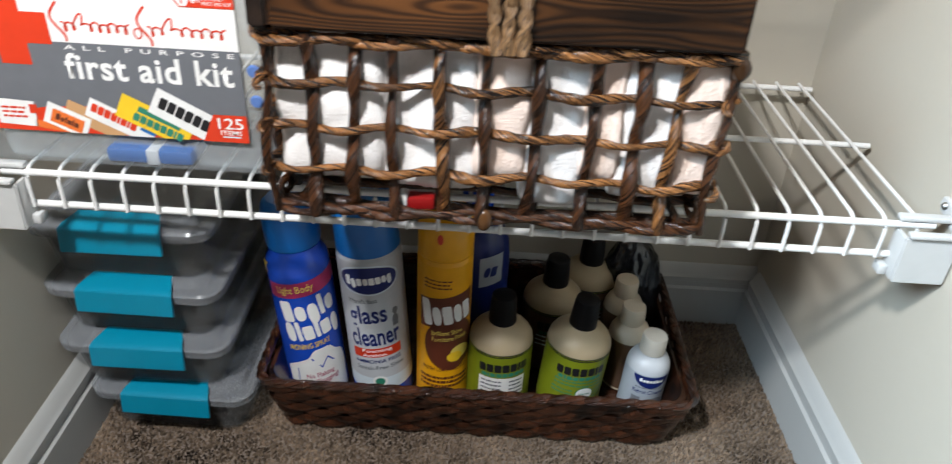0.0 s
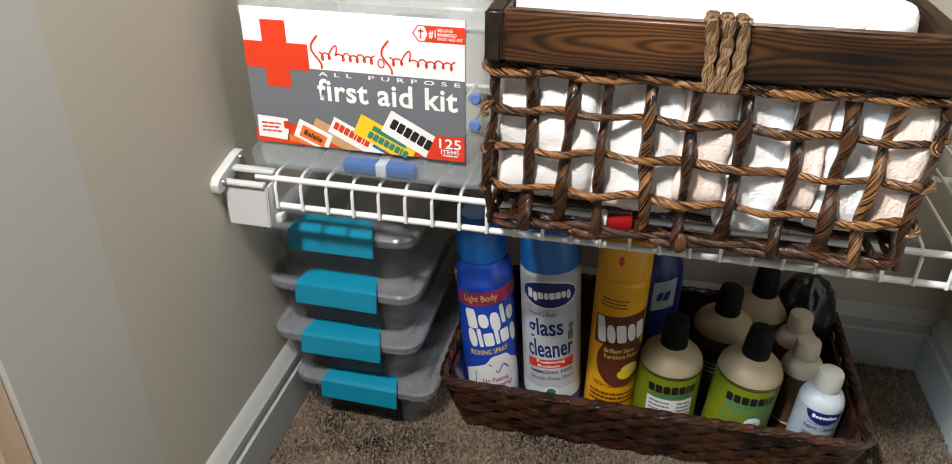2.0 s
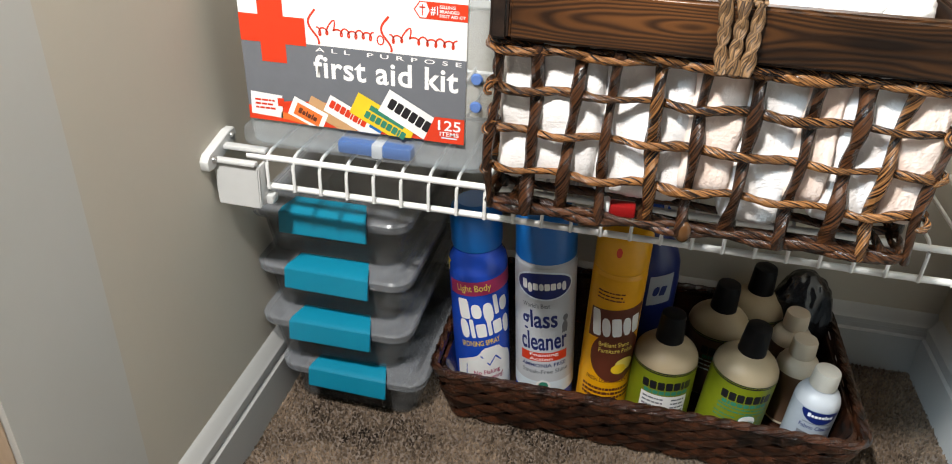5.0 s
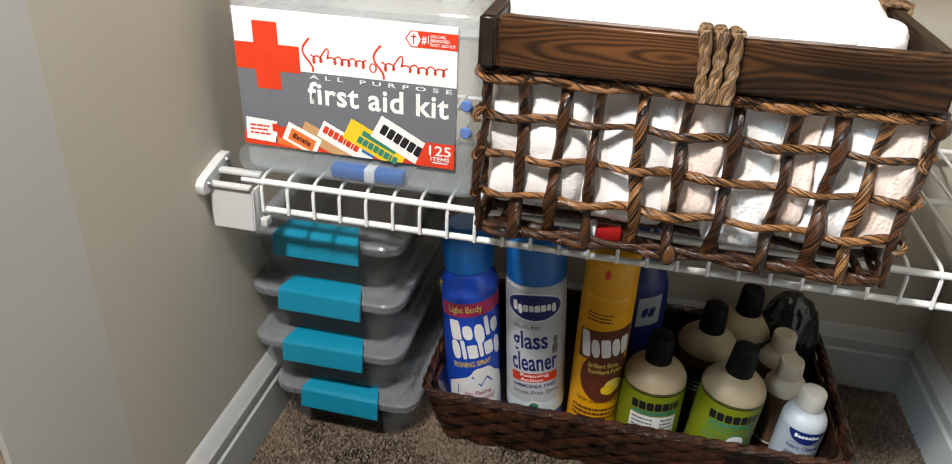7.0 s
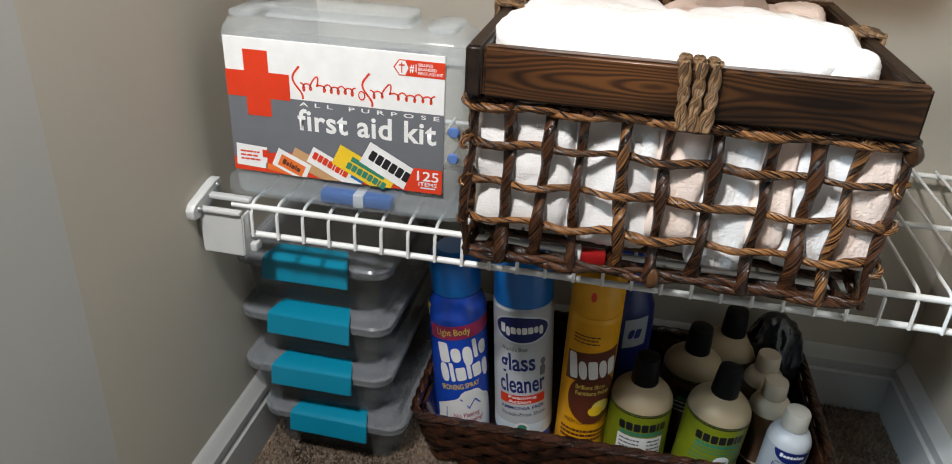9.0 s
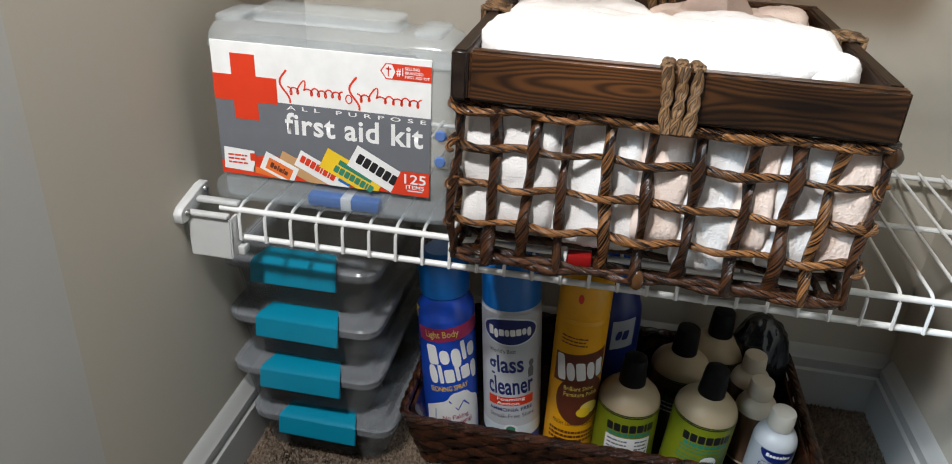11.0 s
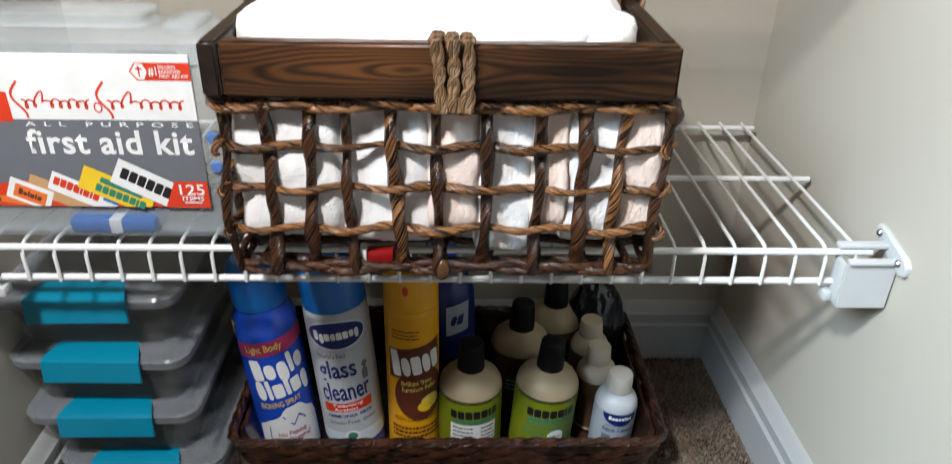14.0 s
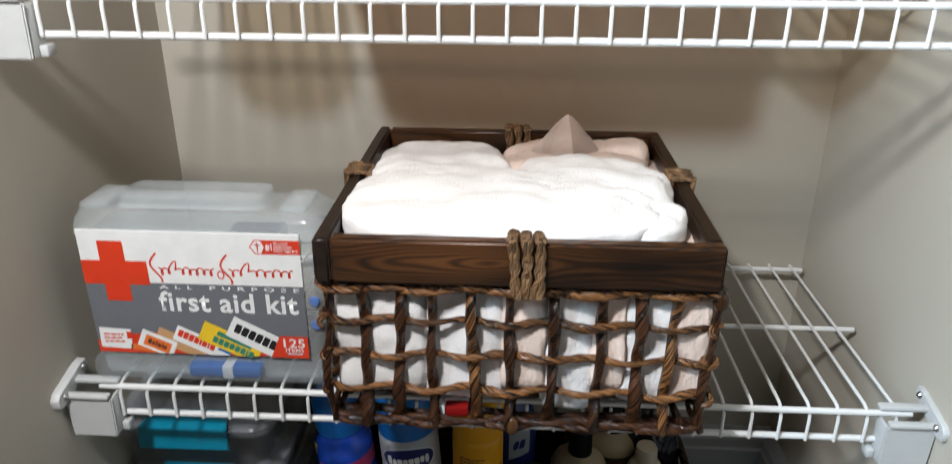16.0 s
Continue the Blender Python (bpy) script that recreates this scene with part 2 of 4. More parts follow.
def rounded_rect(x0, x1, y0, y1, r, n=6):
    out = []
    for cx, cy, a0 in ((x1 - r, y1 - r, 0), (x0 + r, y1 - r, 90), (x0 + r, y0 + r, 180), (x1 - r, y0 + r, 270)):
        for k in range(n + 1):
            a = radians(a0 + 90 * k / n)
            out.append((cx + r * math.cos(a), cy + r * math.sin(a)))
    return out


def loft(loops, bm=None, cap0=True, cap1=True):
    """Skins closed loops of equal length, each a list of points."""
    bm = bm or bmesh.new()
    rings = [[bm.verts.new(p) for p in loop] for loop in loops]
    n = len(rings[0])
    for a, b in zip(rings, rings[1:]):
        for i in range(n):
            j = (i + 1) % n
            bm.faces.new((a[i], a[j], b[j], b[i]))
    if cap0:
        bm.faces.new(rings[0])
    if cap1:
        bm.faces.new(rings[-1])
    return bm


# ---- structure ----
LEFT, RIGHT, BACK, TOP = -0.078, 0.717, 0.318, 2.4
# the side walls run slightly out of square
LEFT_BACK, LEFT_FRONT, RIGHT_BACK, RIGHT_FRONT, MOUTH = -0.082, -0.073, 0.708, 0.721, -0.176


def structure(name, bm, mat, label, category, smooth=False):
    return tagged(part(name, bm, mat, smooth=smooth), label, category, kind="structure")


def side_wall(front, back, outside):
    plan = [(outside, MOUTH), (front, MOUTH), (back, BACK), (outside, BACK)]
    return loft([[(x, y, z) for x, y in plan] for z in (0, TOP)])


structure("floor", block(-1.3, 2.0, -3.7, BACK + 0.1, -0.06, 0.0), CARPET, "beige and brown flecked carpet floor of the closet", "carpet")
structure("wall_back", block(LEFT - 0.1, RIGHT + 0.1, BACK, BACK + 0.1, 0, TOP), PAINT, "warm grey-beige painted closet back wall", "wall")
structure("wall_left", side_wall(LEFT_FRONT, LEFT_BACK, LEFT - 0.1), PAINT, "warm beige painted closet side wall", "wall")
structure("wall_right", side_wall(RIGHT_FRONT, RIGHT_BACK, RIGHT + 0.1), PAINT, "warm beige painted closet side wall with wire shadows", "wall")
structure("door_jamb_1", block(LEFT - 0.1, LEFT_FRONT, -0.284, -0.176, 0, 2.05), CASING, "pale grey painted door jamb at the closet opening", "door jamb")
structure("door_jamb_2", block(RIGHT_FRONT, RIGHT + 0.1, -0.284, -0.176, 0, 2.05), CASING, "pale grey painted door jamb at the closet opening", "door jamb")
structure("trim_1", block(LEFT - 0.1, LEFT, -0.306, -0.284, 0, 2.05, 0.002), TAN, "narrow tan wooden strip along the door jamb", "trim")
structure("trim_2", block(RIGHT, RIGHT + 0.1, -0.306, -0.284, 0, 2.05, 0.002), TAN, "narrow tan wooden strip along the door jamb", "trim")
structure("wall_north_1", block(-1.2, LEFT - 0.003, -0.40, -0.306, 0, TOP), CASING, "pale painted wall beside the closet opening", "wall")
structure("wall_north_2", block(RIGHT + 0.003, 1.9, -0.40, -0.306, 0, TOP), CASING, "pale painted wall beside the closet opening", "wall")
structure("wall_lintel", block(LEFT - 0.1, RIGHT + 0.1, -0.306, -0.176, 2.05, TOP), PAINT, "painted wall over the closet opening", "wall")
# unseen walls and ceiling added round the room, dark to hold the fill down
structure("wall_west_1", block(-1.3, -1.2, -3.6, -1.62, 0, TOP), ROOM, "unseen room wall, kept near black to cut bounce", "wall")
structure("wall_west_2", block(-1.3, -1.2, -0.82, -0.306, 0, TOP), ROOM, "unseen room wall, kept near black to cut bounce", "wall")
structure("wall_west_3", block(-1.3, -1.2, -1.62, -0.82, 0, 1.38), ROOM, "unseen near-black room wall below the fill lamp's opening", "wall")
structure("wall_west_4", block(-1.3, -1.2, -1.62, -0.82, 2.3, TOP), ROOM, "unseen near-black room wall over the fill lamp's opening", "wall")
structure("wall_east", block(1.9, 2.0, -3.6, -0.306, 0, TOP), ROOM, "unseen room wall, kept near black to cut bounce", "wall")
structure("wall_south", block(-1.3, 2.0, -3.7, -3.6, 0, TOP), ROOM, "unseen room wall, kept near black to cut bounce", "wall")
structure("ceiling", block(-1.3, 2.0, -3.7, BACK + 0.1, TOP, TOP + 0.1), ROOM, "unseen ceiling, kept near black to cut bounce", "ceiling")


def baseboard(name, p0, p1, inward):
    """A moulded board from p0 to p1 along a wall; inward: unit way off the wall."""
    prof = [(0, 0), (0.013, 0), (0.013, 0.056), (0.0095, 0.0585), (0.0095, 0.066), (0.0112, 0.0675), (0.0112, 0.0735), (0.0075, 0.078), (0.0045, 0.0865), (0, 0.090)]
    loops = [[(p[0] + inward[0] * a, p[1] + inward[1] * a, b) for a, b in prof] for p in (p0, p1)]
    ob = part(name, loft(loops), TRIM)
    return tagged(ob, "white painted moulded baseboard with a stepped top edge", "baseboard", kind="structure")


baseboard("baseboard_back", (LEFT_BACK, BACK), (RIGHT_BACK, BACK), (0, -1))
baseboard("baseboard_left", (LEFT_FRONT, -0.174), (LEFT_BACK, BACK - 0.013), (1, 0))
baseboard("baseboard_right", (RIGHT_FRONT, -0.174), (RIGHT_BACK, BACK - 0.013), (-1, 0))


def carpet_pile():
    rng = np.random.default_rng(3)
    step = 0.0029
    xs, ys = np.meshgrid(np.arange(LEFT + 0.015, RIGHT - 0.013, step), np.arange(-0.30, BACK - 0.013, step))
    x, y = xs.ravel() + rng.uniform(-1, 1, xs.size) * step * 0.6, ys.ravel() + rng.uniform(-1, 1, xs.size) * step * 0.6
    n = x.size
    turn, r = rng.uniform(0, 6.28, n), rng.uniform(0.0013, 0.0025, n)
    h = rng.uniform(0.0022, 0.0060, n)
    lean = rng.uniform(-0.0016, 0.0016, (n, 2))
    verts = np.zeros((n, 4, 3))
    for k in range(3):
        a = turn + k * 2.094
        verts[:, k] = np.stack([x + r * np.cos(a), y + r * np.sin(a), np.full(n, 0.0005)], -1)
    verts[:, 3] = np.stack([x + lean[:, 0], y + lean[:, 1], h], -1)
    base = 4 * np.arange(n)[:, None]
    faces = (base[:, None, :] + np.array([[0, 1, 3], [1, 2, 3], [2, 0, 3]])).reshape(-1, 3)
    me = bpy.data.meshes.new("carpet_pile")
    me.from_pydata(verts.reshape(-1, 3).tolist(), [], faces.tolist())
    me.materials.append(PILE)
    return tagged(new("carpet_pile", me), "short flecked beige and brown carpet pile on the floor", "carpet", kind="stuff")


carpet_pile()

# ---- wire shelves ----
ZS, PITCH = 0.35, 0.0254


def wire_shelf(at):
    sh = thing("wire_shelf", at, "white vinyl-coated wire closet shelf with a turned-down front lip", "shelf", "closet shelves")
    ends = (-0.028, 0.690)

    def rail(name, y, z, r, x1):
        part(name, sweep([(ends[0] - 0.018, y, z), (x1, y, z)], r, 12), WIRE, sh)

    rail("front_rod", 0.0048, -0.0045, 0.0030, 0.700)
    rail("lip_rod", 0.0048, -0.0330, 0.0030, 0.694)
    rail("middle_rod", 0.152, -0.0045, 0.0028, 0.707)
    rail("back_rod", 0.296, -0.0045, 0.0030, 0.700)
    r = 0.0016
    path = [(0, 0.300, 0), (0, 0.2, 0), (0, 0.1, 0), (0, 0.012, 0)]
    path += [(0, 0.012 - 0.0118 * math.sin(a), -0.0118 * (1 - math.cos(a))) for a in (0.4, 0.8, 1.2, 1.5)]
    path += [(0, 0.0002, -0.020), (0, 0.0002, -0.0338)]
    me = finish(sweep(path, r, 8), "deck_wire", WIRE)
    for i in range(-1, 28):
        share("deck_wire", me, sh, pose(i * PITCH, 0, 0))
    return sh


shelf = wire_shelf(pose(0, 0, ZS))
copy_thing(shelf, pose(0, 0, ZS + 0.353))


def shelf_bracket(at, side):
    """side 1: on the right wall; -1: on the left one. The wall lies at x = 0 and the shelf towards -side."""
    br = thing("shelf_bracket", at, "white plastic shelf end bracket screwed to the wall", "bracket", "shelf brackets")
    s = -side

    def bx(name, a0, a1, y0, y1, z0, z1, bev=0.0015):
        x0, x1 = sorted((s * a0, s * a1))
        return part(name, block(x0, x1, y0, y1, z0, z1, bev), BRACKET, br)

    plate = bmesh.new()
    outline = [(-0.026, -0.011), (-0.027, -0.002), (-0.022, 0.003), (0.016, 0.012), (0.026, 0.012), (0.028, 0.006), (0.024, 0.000), (-0.006, -0.009), (-0.018, -0.0125)]
    loft([[(-s * 0.004, y, z) for y, z in outline], [(s * 0.005, y, z) for y, z in outline]], plate)
    bmesh.ops.bevel(plate, geom=plate.edges[:], offset=0.0008, segments=1, affect="EDGES")
    part("wall_plate", plate, BRACKET, br)
    bx("upper_arm", 0.003, 0.046, 0.002, 0.011, -0.001, 0.0035)
    bx("lower_arm", 0.003, 0.044, -0.016, -0.008, -0.0065, -0.0025)
    cap = bmesh.new()
    outline = [(0.002, -0.050), (0.001, -0.0070), (0.0455, -0.0070), (0.0440, -0.050)]
    loft([[(s * a, -0.0125, z) for a, z in outline], [(s * a, -0.0095, z) for a, z in outline]], cap)
    bmesh.ops.bevel(cap, geom=cap.edges[:], offset=0.0012, segments=2, affect="EDGES")
    part("end_cap", cap, BRACKET, br)
    bx("cap_side", 0.0415, 0.0445, -0.0092, 0.009, -0.049, -0.0085, 0.001)
    bx("cap_foot", 0.0445, 0.0515, -0.003, 0.009, -0.049, -0.040, 0.0015)
    for y, z in ((0.019, 0.0065), (-0.016, -0.0035)):
        bm = lathe([(0, 0.0030), (0.0016, 0.0028), (0.0030, 0.0014), (0.0034, 0.0)], 14)
        bmesh.ops.rotate(bm, verts=bm.verts[:], matrix=Matrix.Rotation(radians(90 * s), 3, "Y"))
        part("screw", bm, STEEL, br, "dark metal screw head", at=pose(s * 0.0052, y, z))
    return br


for dz in (0, 0.353):
    shelf_bracket(pose(RIGHT, 0, ZS + dz), 1)
    shelf_bracket(pose(LEFT + 0.005, 0, ZS + dz), -1)


# ---- flat print, laid on boards or wrapped round bottles ----
def rect(u0, u1, v0, v1, n=10, bm=None, slant=0.0):
    bm = bm or bmesh.new()
    rows = []
    for k in range(n + 1):
        u = u0 + (u1 - u0) * k / n
        rows.append([bm.verts.new((u, 0, v + slant * (u - (u0 + u1) / 2))) for v in (v0, v1)])
    for a, b in zip(rows, rows[1:]):
        bm.faces.new((a[0], b[0], b[1], a[1]))
    return bm


def oval(cu, cv, a, b, n=24, bm=None):
    bm = bm or bmesh.new()
    rows = []
    for k in range(n + 1):
        t = -math.cos(math.pi * k / n)
        h = b * math.sqrt(max(1e-4, 1 - t * t))
        rows.append([bm.verts.new((cu + a * t, 0, cv + s * h)) for s in (-1, 1)])
    for p, q in zip(rows, rows[1:]):
        bm.faces.new((p[0], q[0], q[1], p[1]))
    return bm


def poly(points, bm=None):
    bm = bm or bmesh.new()
    bm.faces.new([bm.verts.new((u, 0, v)) for u, v in points])
    return bm


def card(cu, cv, w, h, angle, floor=0.0):
    """A tilted rectangle cut off level at v = floor."""
    c, s = math.cos(radians(angle)), math.sin(radians(angle))
    pts = [(cu + c * a - s * b, cv + s * a + c * b) for a, b in ((-w / 2, -h / 2), (w / 2, -h / 2), (w / 2, h / 2), (-w / 2, h / 2))]
    out = []
    for p, q in zip(pts, pts[1:] + pts[:1]):
        if p[1] >= floor:
            out.append(p)
        if (p[1] - floor) * (q[1] - floor) < 0:
            t = (floor - p[1]) / (q[1] - p[1])
            out.append((p[0] + t * (q[0] - p[0]), floor))
    return poly(out)


def lettering(body, cu, cv, width, height, angle=0.0, slant=0.0, spacing=1.0, bold=0.012):
    """Words as a flat mesh, fitted to a width and height about (cu, cv)."""
    cur = bpy.data.curves.new("letters", "FONT")
    cur.body, cur.resolution_u, cur.space_character, cur.offset = body, 3, spacing, bold
    ob = new("letters", cur)
    dg = bpy.context.evaluated_depsgraph_get()
    me = bpy.data.meshes.new_from_object(ob.evaluated_get(dg))
    bpy.data.objects.remove(ob)
    bpy.data.curves.remove(cur)
    bm = bmesh.new()
    bm.from_mesh(me)
    bpy.data.meshes.remove(me)
    xs, ys = [v.co.x for v in bm.verts], [v.co.y for v in bm.verts]
    x0, x1, y0, y1 = min(xs), max(xs), min(ys), max(ys)
    c, s = math.cos(radians(angle)), math.sin(radians(angle))
    for v in bm.verts:
        b = ((v.co.y - y0) / (y1 - y0) - 0.5) * height
        a = ((v.co.x - x0) / (x1 - x0) - 0.5) * width + slant * b
        v.co = (cu + c * a - s * b, 0, cv + s * a + c * b)
    return bm


def blobs(kinds, cu, cv, width, height, angle=0.0, slant=0.0, gap=0.12):
    """A trade mark as a row of plain solid shapes: o disc, b disc hung low, n block, l stem; capitals stand tall."""
    wide = {"o": 0.72, "b": 0.72, "n": 0.8, "l": 0.34}
    total = sum(wide[k.lower()] + gap for k in kinds) - gap
    bm, c, s, u = bmesh.new(), math.cos(radians(angle)), math.sin(radians(angle)), 0.0
    for k in kinds:
        w, top = wide[k.lower()], 1.0 if k.isupper() or k == "l" else 0.72
        low = -0.28 if k == "b" else 0.0
        power = 1.6 if k.lower() in "ob" else 6.0
        rows = []
        for q in range(9):
            x = -math.cos(math.pi * q / 8) * 0.995
            z = max(0.02, 1 - abs(x) ** (1 + power)) ** (1 / (1 + power))
            pair = []
            for e in (-1, 1):
                b = ((low + top) / 2 + e * z * (top - low) / 2 - 0.5) * height
                a = ((u + w / 2 + x * w / 2) / total - 0.5) * width + slant * b
                pair.append(bm.verts.new((cu + c * a - s * b, 0, cv + s * a + c * b)))
            rows.append(pair)
        for p, q in zip(rows, rows[1:]):
            bm.faces.new((p[0], q[0], q[1], p[1]))
        u += w + gap
    return bm


def lines(u0, u1, v, count, pitch, thick, bm=None, seed=2):
    """Lines of small print too fine to read, as bars."""
    rng = random.Random(seed)
    bm = bm or bmesh.new()
    for k in range(count):
        u = u0
        while u < u1 - 0.002:
            w = rng.uniform(0.002, 0.006)
            rect(u, min(u + w, u1), v - k * pitch - thick, v - k * pitch, 1, bm)
            u += w + 0.0008
    return bm


def scribble(bm, pts, thick):
    """A flat ribbon along points."""
    pairs = []
    for k, p in enumerate(pts):
        a, b = pts[max(k - 1, 0)], pts[min(k + 1, len(pts) - 1)]
        d = Vector((b[0] - a[0], b[1] - a[1])).normalized() * thick / 2
        pairs.append((bm.verts.new((p[0] - d.y, 0, p[1] + d.x)), bm.verts.new((p[0] + d.y, 0, p[1] - d.x))))
    for p, q in zip(pairs, pairs[1:]):
        bm.faces.new((p[0], q[0], q[1], p[1]))
    return bm


def lay(name, bm, mat, parent, lift, r=0.0, turn=0.0, label=""):
    """Lays flat print lift metres proud of a board facing -y, or round an upright bottle of radius r."""
    for v in bm.verts:
        u, z = v.co.x, v.co.z
        if r:
            a = u / r + radians(turn)
            v.co = ((r + lift) * math.sin(a), -(r + lift) * math.cos(a), z)
        else:
            v.co = (u, -lift, z)
    ob = part(name, bm, mat, parent, label, smooth=bool(r))
    if "mark" in name or "print" in name or "lettering" in name:
        ob["kind"] = "stuff"
    return ob


# ---- first aid kit on the shelf ----
def first_aid_kit(at):
    kit = thing("first_aid_kit", at, "clear plastic first aid kit with grey and white printed card", "first aid kit")

    def slab(x0, x1, y0, y1, zs, r, grow=()):
        loops = []
        for k, z in enumerate(zs):
            g = grow[k] if grow else 0
            loops.append([(x, y, z) for x, y in rounded_rect(x0 - g, x1 + g, y0 - g, y1 + g, r)])
        return loft(loops)

    part("case_body", slab(-0.107, 0.112, 0.006, 0.078, (0.0, 0.004, 0.015, 0.10, 0.135, 0.140), 0.012, (-0.006, -0.001, 0, 0, 0, -0.002)), CASE, kit)
    part("case_lid", slab(-0.109, 0.114, 0.008, 0.076, (0.141, 0.144, 0.156, 0.163, 0.166), 0.013, (0, 0.002, 0, -0.004, -0.010)), CASE, kit)
    part("base_rim", slab(-0.109, 0.114, -0.006, 0.080, (0.006, 0.009, 0.018, 0.021), 0.010, (-0.001, 0, 0, -0.001)), CASE_CLEAR, kit)
    part("handle", slab(-0.070, 0.060, 0.020, 0.064, (0.1665, 0.169, 0.175, 0.1775), 0.010, (0.002, 0, 0, -0.004)), CASE, kit)
    for x in (-0.103, 0.075):
        part("lid_ridge", block(x, x + 0.025, 0.018, 0.066, 0.1640, 0.1705, 0.003), CASE, kit)
    part("gauze_pack", block(-0.09, -0.02, 0.015, 0.06, 0.024, 0.130, 0.005), MILKW, kit, "white gauze packs inside")
    part("dressing_pack", block(-0.015, 0.075, 0.018, 0.062, 0.024, 0.118, 0.005), PALE, kit, "pale dressing packs inside")
    part("blue_pouch", block(-0.018, 0.050, -0.0035, 0.05, 0.0075, 0.0195, 0.003), POUCH, kit, "blue pouch inside the base")
    part("pouch_tape", block(0.014, 0.024, -0.0042, 0.02, 0.0070, 0.0198, 0.001), MILKW, kit, "white tape on the pouch")
    part("cold_pack", block(0.02, 0.07, 0.02, 0.06, 0.120, 0.140, 0.004), NAVY, kit, "dark blue pack inside")
    for z in (0.062, 0.086):
        bm = lathe([(0, 0.002), (0.004, 0.0018), (0.0052, 0)], 18)
        bmesh.ops.rotate(bm, verts=bm.verts[:], matrix=Matrix.Rotation(radians(90), 3, "X"))
        part("blue_stud", bm, STUD, kit, "round blue stud", at=pose(0.1035, 0.0055, z))

    # printed card, 0.197 by 0.123
    w, t = 0.197, 0.123
    cardboard = part("printed_card", block(0, w, -0.0008, 0.0010, 0, t, 0.0003, 1), WHITE, kit, "grey, white and red printed card", smooth=False, at=pose(-0.102, 0.0045, 0.028))

    def put(name, bm, mat, level, label=""):
        lay(name, bm, mat, cardboard, 0.0009 + 0.00018 * level, label=label)

    put("grey_field", rect(0, w, 0, 0.592 * t, 1), GREY, 0)
    put("red_cross", rect(0.09 * w, 0.205 * w, 0.44 * t, 0.92 * t, 1, rect(0, 0.09 * w, 0.575 * t, 0.765 * t, 1, rect(0.205 * w, 0.30 * w, 0.575 * t, 0.765 * t, 1))), RED, 1)
    mark = bmesh.new()
    for u0, u1, loops in ((0.350, 0.605, 8), (0.670, 0.960, 8)):
        scribble(mark, [((u0 + (u1 - u0) * (k / 90) + 0.011 * math.sin(2 * math.pi * loops * k / 90)) * w,
                         (0.692 + (0.026 + 0.006 * math.sin(0.31 * k)) * math.cos(2 * math.pi * loops * k / 90) + (0.080 * math.exp(-((k - 26) / 3.5) ** 2))) * t) for k in range(91)], 0.0013)
        scribble(mark, [((u0 - 0.012 + 0.022 * math.sin(k / 20 * 5.6 + 2.6)) * w, (0.835 - 0.235 * k / 20) * t) for k in range(21)], 0.0018)
    scribble(mark, [((0.632 + 0.014 * math.cos(k / 16 * 6.6)) * w, (0.672 + 0.030 * math.sin(k / 16 * 6.6)) * t) for k in range(17)], 0.0011)
    put("red_mark", mark, RED, 1)
    put("capital_lettering", lettering("ALL PURPOSE", 0.66 * w, 0.563 * t, 0.64 * w, 0.030 * t, spacing=1.9), WHITE, 1)
    put("title_lettering", lettering("first aid kit", 0.648 * w, 0.446 * t, 0.64 * w, 0.165 * t, spacing=1.06, bold=0.022), WHITE, 1)
    put("badge", rect(0.84 * w, 1.0 * w, 0.845 * t, 0.955 * t, 1), RED, 1)
    put("badge_lettering", lettering("SELLING\nBRANDED\nFIRST AID KIT", 0.938 * w, 0.90 * t, 0.108 * w, 0.078 * t), WHITE, 2)
    put("badge_shield", poly([(0.775 * w, 0.90 * t), (0.80 * w, 0.955 * t), (0.845 * w, 0.955 * t), (0.862 * w, 0.90 * t), (0.845 * w, 0.845 * t), (0.80 * w, 0.845 * t)]), RED, 1.5)
    put("shield_field", poly([(0.782 * w, 0.90 * t), (0.803 * w, 0.948 * t), (0.828 * w, 0.948 * t), (0.842 * w, 0.90 * t), (0.828 * w, 0.852 * t), (0.803 * w, 0.852 * t)]), WHITE, 2)
    put("shield_staff", rect(0.810 * w, 0.815 * w, 0.865 * t, 0.935 * t, 1, rect(0.800 * w, 0.825 * w, 0.912 * t, 0.922 * t, 1)), RED, 3)
    put("badge_number", lettering("#1", 0.862 * w, 0.90 * t, 0.030 * w, 0.06 * t), WHITE, 3)
    put("red_band", poly([(0, 0), (0.86 * w, 0), (0.80 * w, 0.06 * t), (0.42 * w, 0.19 * t), (0.22 * w, 0.17 * t), (0, 0.10 * t)]), RED, 1)
    put("paper_card", card(0.09 * w, 0.12 * t, 0.15 * w, 0.17 * t, -3), WHITE, 2)
    put("paper_card_print", lines(0.035 * w, 0.13 * w, 0.16 * t, 3, 0.03 * t, 0.014 * t), RED, 3)
    put("paper_card_badge", rect(0.145 * w, 0.175 * w, 0.12 * t, 0.18 * t, 1), RED, 4)
    put("orange_swab", card(0.235 * w, 0.035 * t, 0.16 * w, 0.05 * t, -8), ORANGE, 2)
    put("white_carton", card(0.285 * w, 0.085 * t, 0.17 * w, 0.15 * t, -24), WHITE, 3)
    put("carton_panel", card(0.285 * w, 0.080 * t, 0.125 * w, 0.095 * t, -24), ORANGE, 4)
    put("carton_mark", blobs("Nolnln", 0.285 * w, 0.082 * t, 0.09 * w, 0.045 * t, -24), BROWN, 5)
    put("buff_strip", card(0.40 * w, 0.09 * t, 0.24 * w, 0.13 * t, -24), BUFF, 2.5)
    put("strip_carton", card(0.50 * w, 0.095 * t, 0.27 * w, 0.135 * t, -26), WHITE, 4)
    put("strip_mark", blobs("NNNNLNLN", 0.475 * w, 0.125 * t, 0.18 * w, 0.060 * t, -26), RED, 5)
